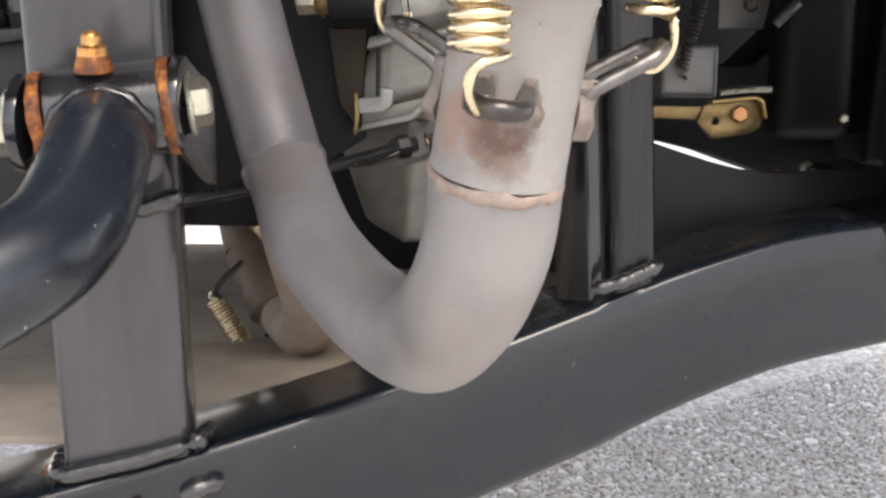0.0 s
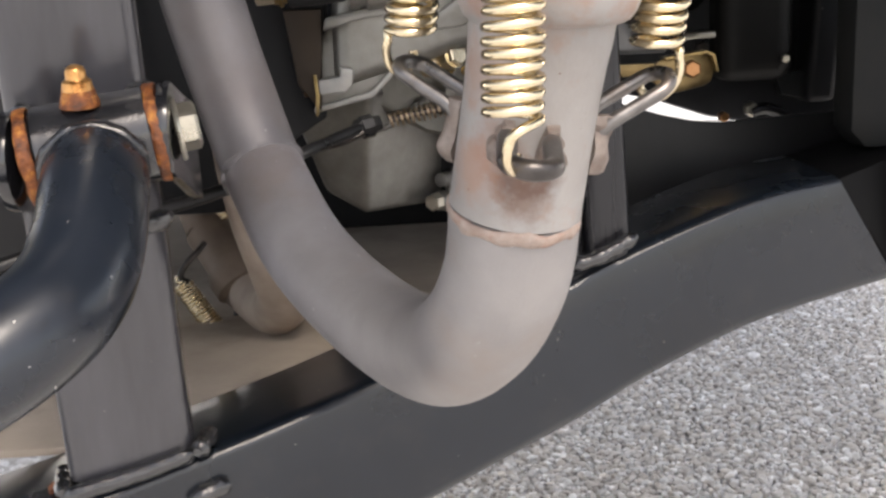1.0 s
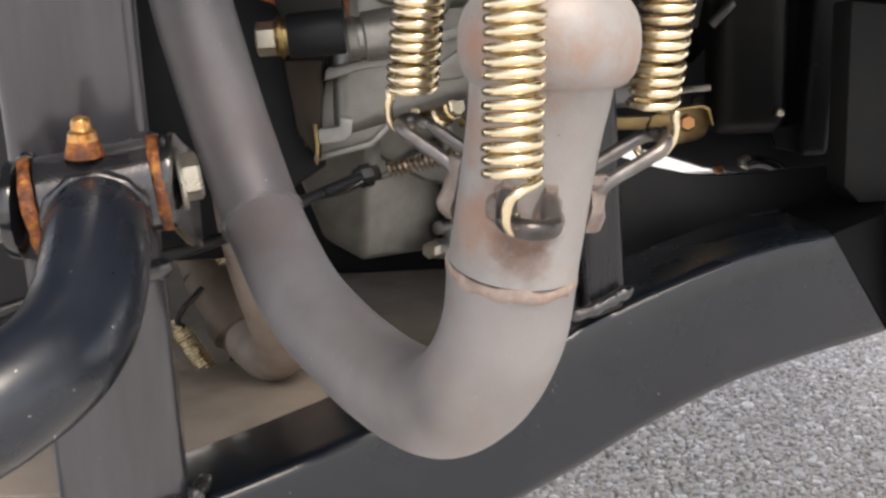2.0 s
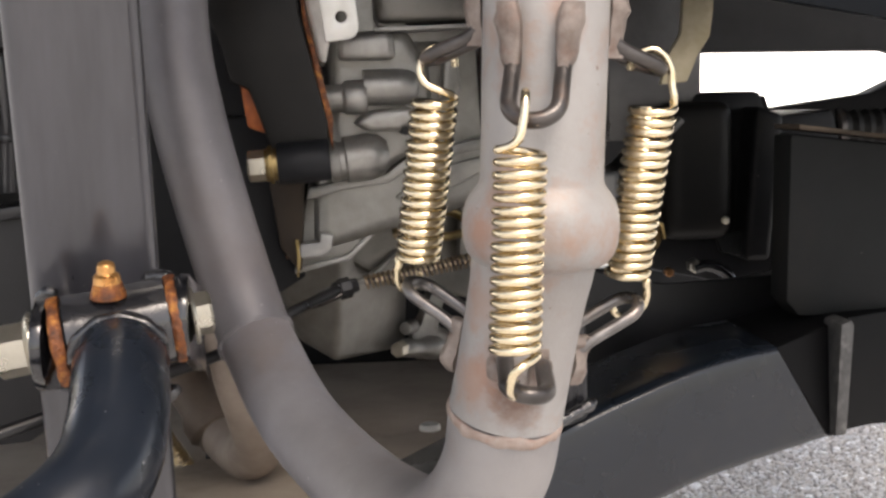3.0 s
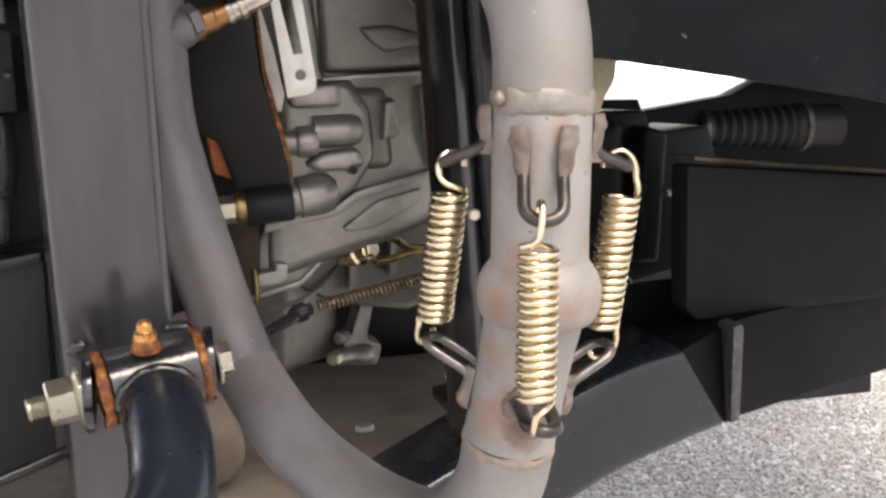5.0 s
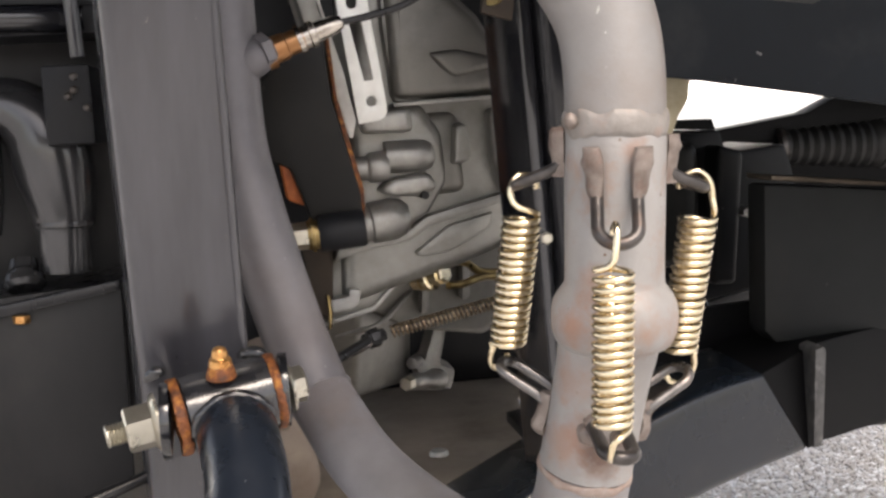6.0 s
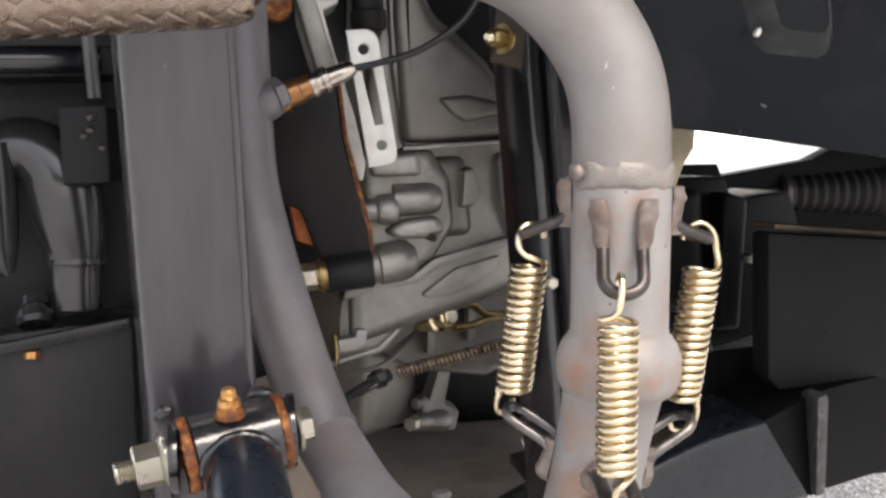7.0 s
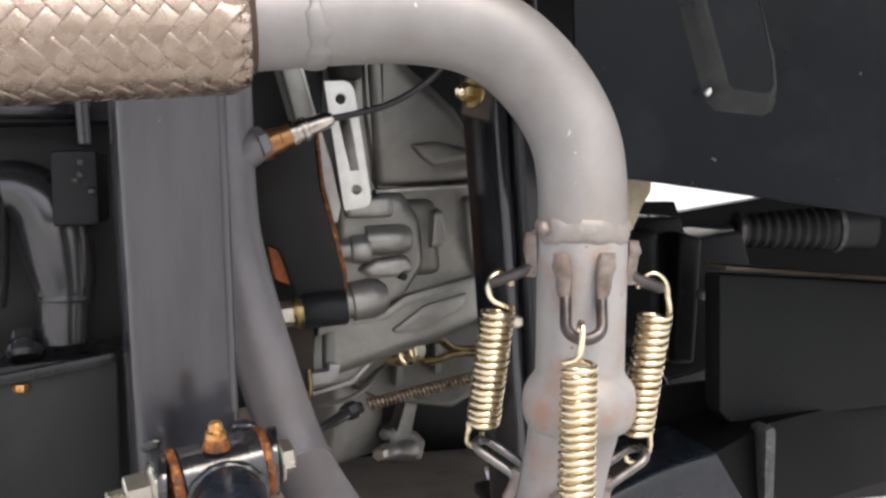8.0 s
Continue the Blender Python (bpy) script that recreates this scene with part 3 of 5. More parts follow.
part("weld_bead", bead([(0.086, 0.5425, 0.4305), (0.098, 0.543, 0.4335), (0.106, 0.5445, 0.4365), (0.120, 0.5485, 0.4425)], 0.0038, 12, 0.45), WELD_PAINT, frame_thing)

part("stud_nut", hexa((0.0838, 0.557, 0.5655), (0.0836, 0.547, 0.5655), 0.0068), STEEL, frame_thing, "small bright nut on the post", 25)

# pivot tabs welded to the post
AX0, AX1 = Vector((-0.157, 0.4172, 0.5075)), Vector((-0.064, 0.4330, 0.5205))
AXD = (AX1 - AX0).normalized()


def tab(x):
    """Rounded bracket tab that holds the pivot bolt."""
    c = AX0 + AXD * ((x + 0.157) / AXD.x)
    out = []
    for k in range(13):
        a = radians(100 + 170 * k / 12)
        out.append((c.y + 0.0182 * math.cos(a), c.z + 0.0182 * math.sin(a)))
    out += [(0.464, c.z - 0.030), (0.478, c.z - 0.034), (0.474, c.z + 0.006), (0.448, c.z + 0.012)]
    bm = bmesh.new()
    f = [bm.verts.new((x - 0.0022, y, z)) for y, z in out]
    k = [bm.verts.new((x + 0.0022, y, z)) for y, z in out]
    bm.faces.new(f)
    bm.faces.new(k[::-1])
    n = len(out)
    for i in range(n):
        bm.faces.new((f[i], f[(i + 1) % n], k[(i + 1) % n], k[i]))
    bmesh.ops.recalc_face_normals(bm, faces=bm.faces)
    return bevel(bm, 0.0008, 2, 50)


part("pivot_tab", tab(-0.1345), PAINT_GLOSS, frame_thing)
part("pivot_tab", tab(-0.0805), PAINT_GLOSS, frame_thing)
part("weld_bead", bead([(-0.146, 0.458, 0.522), (-0.141, 0.456, 0.526), (-0.137, 0.454, 0.526)], 0.0032, 14, 0.3), WELD_PAINT, frame_thing)
part("weld_bead", bead([(-0.101, 0.455, 0.530), (-0.094, 0.453, 0.532), (-0.087, 0.451, 0.530)], 0.0035, 15, 0.3), WELD_PAINT, frame_thing)
part("weld_bead", bead([(-0.110, 0.461, 0.475), (-0.098, 0.458, 0.478), (-0.088, 0.456, 0.482)], 0.0042, 16, 0.3), WELD_PAINT, frame_thing)

# ---- suspension arm ----
arm = thing("suspension_arm", (-0.107, 0.42, 0.515), "glossy blue-black tubular suspension arm bolted to the frame post", "suspension arm")


def on_axis(x):
    return tuple(AX0 + AXD * ((x + 0.157) / AXD.x))


part("pivot_sleeve", turned(on_axis(-0.1265), on_axis(-0.0855), [(0, 0.0165), (0.001, 0.0175), (0.0402, 0.0175), (0.0412, 0.0165)], 48), SLEEVE_PAINT, arm, "black painted pivot sleeve")
for xa, seed in ((-0.1290, 61), (-0.0848, 64)):
    part("rust_ring", weld_ring(on_axis(xa), AXD, 0.0174, 0.0014, seed, 0.22, 0.5, 1.6, 0.22), RUST, arm, "orange rusted weld ring on the sleeve")
part("arm_tube", tube_bm(spline([(-0.104, 0.414, 0.508), (-0.102, 0.397, 0.502), (-0.100, 0.377, 0.491), (-0.1015, 0.357, 0.479), (-0.110, 0.338, 0.470), (-0.130, 0.320, 0.460), (-0.17, 0.300, 0.446), (-0.30, 0.25, 0.41)], 8),
                         0.0182, 32), PAINT_BLUE, arm, "smooth curved blue-black arm tube")
part("weld_bead", bead([(-0.1225, 0.4065, 0.506), (-0.119, 0.4055, 0.515), (-0.111, 0.4055, 0.5215), (-0.102, 0.4058, 0.523), (-0.093, 0.4065, 0.520), (-0.086, 0.4080, 0.512)], 0.0027, 21, 0.1), WELD_PAINT, arm)
nip = (-0.1085, 0.4165, 0.5305)
part("grease_nipple", turned(nip, (-0.1085, 0.4140, 0.5450), [(0, 0.0064), (0.0025, 0.0062), (0.0040, 0.0056), (0.0078, 0.0050), (0.0086, 0.0040), (0.0092, 0.0036), (0.0112, 0.0036), (0.0128, 0.0029), (0.0136, 0.0013)], 24), NIPPLE, arm, "rusty brass grease nipple")
part("rust_collar", turned(tuple(Vector(nip) - Vector((0, 0, 0.001))), (-0.1085, 0.4140, 0.5450), [(0, 0.0070), (0.002, 0.0067), (0.0035, 0.0061), (0.0055, 0.0057), (0.0062, 0.0050)], 28), RUST, arm, "rusted collar of the nipple")

bolt = thing("pivot_bolt", on_axis(-0.136), "pale zinc hexagon bolt with flanged nut through the pivot", "bolt")
part("thread", turned(on_axis(-0.1615), on_axis(-0.136), [(0, 0.0045), (0.0008, 0.0053)] + [(0.0008 + 0.0007 * k, 0.0053 if k % 2 else 0.0043) for k in range(1, 30)] + [(0.0245, 0.005)], 24), STEEL, bolt)
part("nut", hexa(on_axis(-0.1408), on_axis(-0.1528), 0.0185, 0.001), STEEL, bolt, "pale zinc hexagon nut", 25)
part("washer", turned(on_axis(-0.1378), on_axis(-0.1415), [(0, 0.0138), (0.0012, 0.0140), (0.0024, 0.0125), (0.0036, 0.0105)], 40), STEEL, bolt)
part("bolt_head", hexa(on_axis(-0.0774), on_axis(-0.0702), 0.0155, 0.0012), STEEL, bolt, "pale zinc hexagon head", 25)
part("washer", turned(on_axis(-0.0784), on_axis(-0.0764), [(0, 0.0118), (0.0008, 0.0122), (0.0018, 0.0115)], 40), STEEL, bolt)

# ---- exhaust ----
BALL = Vector((0.0402, 0.3015, 0.566))
UP_TOP = Vector((0.0418, 0.2975, 0.637))
LOW = Vector((0.0315, 0.3180, 0.5020))
up_d = (UP_TOP - BALL).normalized()
low_d = (LOW - BALL).normalized()

upper = thing("exhaust_downpipe", tuple(UP_TOP), "matt grey-beige steel exhaust elbow hanging from a braided flexible section", "exhaust pipe")
elbow = spline([tuple(UP_TOP - up_d * 0.004), (0.0423, 0.2985, 0.655), (0.0402, 0.300, 0.6735), (0.0325, 0.301, 0.6902), (0.0207, 0.301, 0.7045), (0.0072, 0.301, 0.7148), (-0.0111, 0.301, 0.7212), (-0.0398, 0.301, 0.7235), (-0.0905, 0.301, 0.7207)], 8)
part("elbow", tube_bm(elbow, 0.0184, 48), PIPE, upper, "smooth matt grey pipe bend")
part("cuff", turned(tuple(UP_TOP + up_d * 0.001), tuple(BALL), [(0, 0.0180), (0.002, 0.0186), (0.050, 0.0184), (0.0596, 0.0185), (0.0610, 0.0189), (0.0628, 0.0202), (0.0648, 0.0217), (0.0672, 0.0228), (0.0703, 0.0235), (0.0745, 0.0237), (0.0785, 0.0233), (0.0818, 0.0221), (0.0838, 0.0206), (0.0848, 0.0189)], 56), JOINT, upper, "flared cuff with rust bloom")
part("weld_bead", weld_ring(tuple(UP_TOP), up_d, 0.0183, 0.0017, 31, 0.22, 0.7, 2.5, 0.9), WELD, upper, "thick lumpy grey weld")
part("weld_drop", lathe((0.0224, 0.2885, 0.6352), (0.0220, 0.2880, 0.6412), [(0, 0.0008), (0.0008, 0.0018), (0.0022, 0.0025), (0.0036, 0.0025), (0.005, 0.0018), (0.006, 0.0006)], 18), FOOT, upper, "round rusty drop of weld")
part("weld_bead", weld_ring((-0.066, 0.301, 0.7223), (-1, 0, -0.02), 0.0182, 0.0022, 32, 0.35, 0.6, 1.9, 0.8), PIPE, upper, "flat weld band round the pipe")

lower = thing("exhaust_pipe", tuple(LOW), "matt grey steel exhaust pipe bent in a U with rust-tinted welds", "exhaust pipe")
part("socket", turned(tuple(BALL + low_d * 0.004), tuple(LOW), [(0, 0.0190), (0.012, 0.0188), (0.018, 0.0183), (0.03, 0.0180), (0.058, 0.0183), (0.0605, 0.0184)], 56), JOINT, lower, "straight socket with rust bloom")
part("weld_bead", weld_ring(tuple(LOW), low_d, 0.0180, 0.0012, 33, 0.35, 0.75, 1.5, 0.8), WELD_RUST, lower, "pinkish rusty weld ring")
U1 = [tuple(LOW - low_d * 0.003), (0.0296, 0.3265, 0.482), (0.0222, 0.3450, 0.4602), (0.0105, 0.3816, 0.4428), (-0.0115, 0.4331, 0.4420), (-0.0383, 0.4832, 0.4590), (-0.0585, 0.5300, 0.4880)]
U2 = [(-0.0585, 0.530, 0.4880), (-0.0690, 0.540, 0.5200), (-0.0800, 0.543, 0.5605), (-0.0893, 0.549, 0.5995), (-0.0955, 0.556, 0.6379), (-0.0965, 0.562, 0.7006), (-0.0965, 0.563, 0.76)]
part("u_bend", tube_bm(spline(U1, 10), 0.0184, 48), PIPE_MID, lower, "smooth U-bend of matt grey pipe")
part("riser", tube_bm(spline(U2, 8), 0.0186, 48), PIPE_COOL, lower, "purplish grey rising pipe")
d2 = (Vector(U2[1]) - Vector(U1[-2])).normalized()
part("weld_bead", weld_ring(U1[-1], d2, 0.0186, 0.0015, 34, 0.35, 0.9, 1.1, 0.9), PIPE_COOL, lower, "thin weld seam")


# ---- braided flexible section ----
def braid(a, b, radius, parent, ribbons=16, turns=1.0, width=0.0080):
    """Two families of flat ribbons, woven over and under each other round a tube; alike ribbons share one mesh."""
    a, b = Vector(a), Vector(b)
    length = (b - a).length
    strands = [(-0.5, -0.0005)] + [(-0.46 + 0.92 * k / 10, 0.00012 if k % 2 else -0.00006) for k in range(11)] + [(0.5, -0.0005)]
    steps = 170
    turn_to = (b - a).to_track_quat('X', 'Z').to_matrix().to_4x4()
    place = Matrix.Translation(a) @ turn_to
    for hand in (1, -1):
        for parity in (0, 1):
            bm = bmesh.new()
            prev = None
            for s_ in range(steps + 1):
                f = s_ / steps
                ang = 2 * math.pi * hand * turns * f * length / 0.16
                cross = ribbons * (2 * turns * f * length / 0.16)
                lay = 2 * parity + hand * cross
                over = hand * max(-1.0, min(1.0, 1.5 * math.cos(math.pi / 2 * (lay - 0.5))))
                fade = min(1.0, (f * length) / 0.010)
                r = radius * (0.82 + 0.18 * math.sin(fade * math.pi / 2)) + over * 0.00055
                row = []
                for q, lift in strands:
                    aa = ang - hand * q * width / radius * 0.72
                    row.append(bm.verts.new((max(0.0, f * length + q * width * 0.72), (r + lift) * math.sin(aa), (r + lift) * math.cos(aa))))
                if prev:
                    for k in range(len(strands) - 1):
                        bm.faces.new((prev[k], prev[k + 1], row[k + 1], row[k]))
                prev = row
            me = mesh_of(bm, "braid_ribbon", BRAID, True, 60)
            for i in range(parity, ribbons, 2):
                ob = new("braid_ribbon", me)
                ob.parent = parent
                ob.matrix_parent_inverse = parent.matrix_world.inverted()
                ob.matrix_basis = place @ Matrix.Rotation(2 * math.pi * i / ribbons, 4, 'X')


braid((-0.0905, 0.301, 0.7207), (-0.285, 0.296, 0.713), 0.0262, upper)
part("flex_core", turned((-0.088, 0.301, 0.7208), (-0.285, 0.2965, 0.713), [(0, 0.0187), (0.003, 0.0205), (0.012, 0.0245), (0.19, 0.0245), (0.195, 0.019)], 40), CORE, upper, "dark inner bellows under the braid")


# ---- spring hooks on the pipe ----
def hook(name, centre, axis, radial, r, pad_len, reach, rise, gap, parent, label, rod=0.0024, splay=0.0):
    """A bent U rod with two flattened welded feet. rise: how far the loop lies above (or below) the feet."""
    ax = Vector(axis).normalized()
    ra = Vector(radial)
    ra = (ra - ax * ra.dot(ax)).normalized()
    ta = ax.cross(ra)
    c = Vector(centre)

    def at(out, side, up):
        return tuple(c + ra * out + ta * side + ax * up)

    s = 1 if rise > 0 else -1
    h = gap / 2
    full = math.hypot(reach, rise)
    dr, dz = reach / full, rise / full

    def arm_at(side, f):
        """A point on the slanting arm, f metres from its root."""
        return at(r + rod + dr * f, side, dz * f)

    half = [at(r + rod * 0.35, -h, -s * pad_len * 0.7), at(r + rod * 0.45, -h, -s * pad_len * 0.3), at(r + rod * 0.62, -h, -s * 0.0014), arm_at(-h, 0.0025), arm_at(-h, (full - h) * 0.6), arm_at(-h, full - h)]
    arc = [arm_at(-h * math.cos(k * math.pi / 8), full - h + h * math.sin(k * math.pi / 8)) for k in range(1, 8)]
    mirror = [tuple(Vector(p) + ta * (-2 * (Vector(p) - c).dot(ta))) for p in half[::-1]]
    ob = part(name, tube_bm(spline(half + arc + mirror, 5), rod, 14), ROD if rod > 0.0021 else ROD_BRIGHT, parent, label)
    for sd in (-h, h):
        sg = 1 if sd > 0 else -1
        bm = bmesh.new()
        rings = []
        for q in range(9):
            f = q / 8
            up = -s * (pad_len + 0.002) + s * (pad_len + 0.0050) * f
            grow = (0.95, 1.18, 1.28, 1.22, 1.12, 1.0, 0.86, 0.70, 0.56)[q]
            lean = sg * splay * (1 - f) ** 1.5
            key = Vector((sd * 400, pad_len * 900, f * 6.3))
            lo, hi = r - 0.0016, r + rod * 1.75 * max(grow, 1.0) + 0.0012 * noise.noise(key)
            a0 = sd + lean - sg * rod * 1.05 * grow
            a1 = sd + lean + sg * (rod * 1.35 * grow + 0.0018 * noise.noise(key + Vector((3, 1, 0))))
            e = 0.0007
            sect = ((lo, a0), (hi - 2 * e, a0), (hi - 0.5 * e, a0 + sg * 0.5 * e), (hi, a0 + sg * 2 * e), (hi - 0.5 * e, sd + lean + sg * rod * 0.6), (hi - 2.2 * e, a1 - sg * e), (hi - 3.5 * e, a1), (lo, a1))
            rings.append([bm.verts.new(at(o + 0.0002 * noise.noise(key * 2 + Vector((o * 3000, d_ * 3000, 0))), d_, up)) for o, d_ in sect])
        for p, q in zip(rings, rings[1:]):
            for k in range(8):
                bm.faces.new((p[k], p[(k + 1) % 8], q[(k + 1) % 8], q[k]))
        bm.faces.new(rings[0][::-1])
        bm.faces.new(rings[-1])
        part("weld_foot", bm, FOOT, ob, "flattened rust-tinted welded foot of the hook", 50)
    return ob


hook("spring_hook", tuple(UP_TOP - up_d * 0.0262), up_d, (-0.30, -1, 0), 0.0184, 0.0165, 0.0130, -0.0132, 0.0140, upper, "dark bent steel hook", 0.0024, 0.0016)
hook("spring_hook", tuple(UP_TOP - up_d * 0.0168), up_d, (-0.86, 0.51, 0), 0.0184, 0.013, 0.0170, -0.0072, 0.0115, upper, "dark bent steel hook", 0.0022)
hook("spring_hook", tuple(UP_TOP - up_d * 0.0200), up_d, (0.985, 0.16, 0), 0.0184, 0.013, 0.0162, -0.0062, 0.0120, upper, "dark bent steel hook", 0.0022)
hook("spring_hook", tuple(BALL + low_d * 0.0372), low_d * -1, (-0.10, -1, 0), 0.0182, 0.006, 0.0235, 0.0010, 0.0112, lower, "dark bent steel hook", 0.0026)
hook("spring_hook", tuple(BALL + low_d * 0.0402), low_d * -1, (-0.80, 0.60, 0), 0.0180, 0.0125, 0.0210, 0.0062, 0.0118, lower, "bent steel hook", 0.0020)
hook("spring_hook", tuple(BALL + low_d * 0.0392), low_d * -1, (0.97, 0.22, 0), 0.0180, 0.0110, 0.0190, 0.0125, 0.0118, lower, "bent steel hook", 0.0020)


# ---- exhaust springs ----
def spring(top, bottom, turns, outer, wire, up_hook, low_hook, label, turn=0.0, grp="springs round the exhaust joint", mat=GOLD):
    """A tension spring; up_hook and low_hook run from the coil's end, as (x, y, z) from the coil's end centres."""
    a, b = Vector(top), Vector(bottom)
    d = (b - a).normalized()
    length = (b - a).length
    u = (Vector((1, 0, 0)) - d * d.x).normalized()
    w = d.cross(u)
    ob = thing("exhaust_spring", top, label, "spring", grp)
    r = outer / 2 - wire
    n = int(turns * 22)
    rng = random.Random(int(top[0] * 1e5))
    ph = rng.random() * 6
    pts = []
    for i in range(n + 1):
        f = i / n
        an = radians(turn) + 2 * math.pi * turns * f
        off = math.sin(an * 0.31 + ph) * 0.00022
        pts.append(tuple(a + d * (length * f + off) + u * (r + off * 0.5) * math.cos(an) + w * r * math.sin(an)))
    part("coil", tube_bm(pts, wire, 12), mat, ob)
    part("upper_hook", tube_bm(spline([pts[6], pts[3], pts[0]] + [tuple(a + Vector(q)) for q in up_hook], 7), wire * 0.98, 12), mat, ob)
    part("lower_hook", tube_bm(spline([pts[-7], pts[-4], pts[-1]] + [tuple(b + Vector(q)) for q in low_hook], 7), wire * 0.98, 12), mat, ob)
    return ob


spring((0.0268, 0.261, 0.5884), (0.0252, 0.2635, 0.5335), 17.5, 0.0147, 0.00124, [(-0.003, -0.0022, 0.0012), (-0.0008, -0.0030, 0.0036), (0.0004, -0.0026, 0.0085), (0.0012, -0.0012, 0.0130), (0.0018, 0.0018, 0.0151), (0.0022, 0.0050, 0.0134), (0.0022, 0.0056, 0.0112)],
       [(0.0012, -0.0052, -0.0020), (-0.0012, -0.0050, -0.0040), (-0.0021, -0.0036, -0.0080), (-0.0012, 0.0000, -0.0108), (0.0004, 0.0050, -0.0128), (0.0016, 0.0092, -0.0112), (0.0018, 0.0096, -0.0092)], "shiny yellow zinc coil spring hooked across the ball joint front", 180)
spring((0.0108, 0.319, 0.6026), (0.0056, 0.330, 0.5522), 16.5, 0.0152, 0.00128, [(0.0050, -0.0034, 0.0012), (0.0020, -0.0046, 0.0024), (-0.0026, -0.0042, 0.0044), (-0.0044, -0.0030, 0.0076), (-0.0043, -0.0020, 0.0115), (-0.0022, -0.0012, 0.0148), (0.0012, -0.0004, 0.0160), (0.0046, 0.0012, 0.0152), (0.0066, 0.0022, 0.0124), (0.0068, 0.0022, 0.0100)],
       [(-0.0063, -0.0006, -0.0020), (-0.0069, 0.0008, -0.0048), (-0.0065, 0.0028, -0.0082), (-0.0046, 0.0058, -0.0110), (-0.0010, 0.0070, -0.0104), (0.0008, 0.0070, -0.0076), (0.0008, 0.0068, -0.0056)], "shiny yellow zinc coil spring hooked between side loops", 0)
spring((0.0760, 0.305, 0.5996), (0.0712, 0.317, 0.5452), 17.0, 0.0150, 0.00126, [(0.0062, -0.0006, 0.0026), (0.0058, 0.0, 0.0064), (0.0055, 0.0, 0.0105), (0.0036, 0.0, 0.0146), (0.0002, 0.0004, 0.0168), (-0.0036, 0.0012, 0.0158), (-0.0062, 0.0022, 0.0132), (-0.0066, 0.0022, 0.0106)],
       [(0.0062, -0.0006, -0.0022), (0.0067, 0.0006, -0.0060), (0.0058, 0.0024, -0.0102), (0.0026, 0.0050, -0.0138), (-0.0016, 0.0058, -0.0130), (-0.0034, 0.0058, -0.0102), (-0.0032, 0.0056, -0.0082)], "shiny yellow zinc coil spring hooked between side loops", 0)

# ---- far exhaust of the other bank ----
far = thing("far_exhaust_pipe", (-0.08, 0.76, 0.364), "dull tan steel exhaust pipe low above the skid plate", "exhaust pipe")
part("far_bend", tube_bm(spline([(-0.0837, 0.6650, 0.4925), (-0.0823, 0.6700, 0.4687), (-0.0777, 0.6820, 0.4324), (-0.0715, 0.6950, 0.4023), (-0.0696, 0.7120, 0.3788), (-0.0808, 0.7450, 0.3628), (-0.0989, 0.7900, 0.3624)], 8), 0.0172, 32), FAR_PIPE, far)
part("far_joint", turned((-0.0998, 0.7980, 0.3603), (-0.1306, 0.8280, 0.4045), [(0, 0.0180), (0.006, 0.0185), (0.010, 0.0225), (0.020, 0.0232), (0.028, 0.0205), (0.031, 0.0190), (0.0617, 0.0190)], 32), FAR_JOINT, far, "brown stained ball joint")
part("far_riser", tube_bm(spline([(-0.1306, 0.8280, 0.4045), (-0.1384, 0.8400, 0.4281), (-0.1463, 0.8500, 0.4586), (-0.1477, 0.8500, 0.4880)], 6), 0.018, 28), FAR_JOINT, far)
part("far_hook", tube_bm(spline([(-0.1311, 0.8000, 0.3998), (-0.1356, 0.7950, 0.3950), (-0.1416, 0.7900, 0.3896), (-0.1469, 0.7870, 0.3825), (-0.1466, 0.7850, 0.3780), (-0.1420, 0.7840, 0.3756)], 5), 0.0022, 10), ROD, far)
part("far_hook", tube_bm(spline([(-0.1109, 0.7900, 0.3523), (-0.1124, 0.7850, 0.3455), (-0.1172, 0.7820, 0.3416), (-0.1224, 0.7800, 0.3426), (-0.1251, 0.7800, 0.3469)], 5), 0.0022, 10), ROD, far)
part("far_hook", tube_bm(spline([(-0.1117, 0.8000, 0.4224), (-0.1100, 0.8000, 0.4142), (-0.1075, 0.8000, 0.4059)], 5), 0.0024, 10), ROD, far)
spring((-0.1464, 0.7820, 0.3751), (-0.1270, 0.7780, 0.3455), 14.0, 0.0152, 0.00122, [(-0.003, -0.002, 0.002), (-0.003, 0, 0.006)], [(0.003, -0.002, -0.002), (0.004, 0, -0.005)], "dull yellow coil spring on the far exhaust joint", 60, "springs on the far exhaust", GOLD)
spring((-0.1263, 0.8000, 0.4362), (-0.1126, 0.8000, 0.4208), 8.3, 0.0150, 0.00125, [(-0.003, -0.002, 0.002), (-0.003, 0, 0.006)], [(0.003, -0.002, -0.002), (0.004, 0, -0.005)], "dull yellow coil spring on the far exhaust joint", 60, "springs on the far exhaust", GOLD)

# ---- skid plate ----
skid = thing("skid_plate", (0, 0.85, 0.345), "dusty tan skid plate under the engine with a drain hole", "skid plate")
sk = plate([[(-0.75, 0.555), (-0.11, 0.555), (0.07, 0.655), (0.13, 0.78), (0.17, 1.00), (0.26, 1.02), (0.26, 1.55), (-0.17, 1.55), (-0.20, 1.24), (-0.75, 1.20)], [(0.0576 + 0.0068 * math.cos(a * 0.3142), 0.832 + 0.0068 * math.sin(a * 0.3142)) for a in range(20)]], 0.004)
bmesh.ops.transform(sk, matrix=Matrix.Translation((0, 0, 0.347)) @ Matrix.Rotation(radians(-90), 4, 'X'), verts=sk.verts)
part("plate", sk, DUSTY, skid)
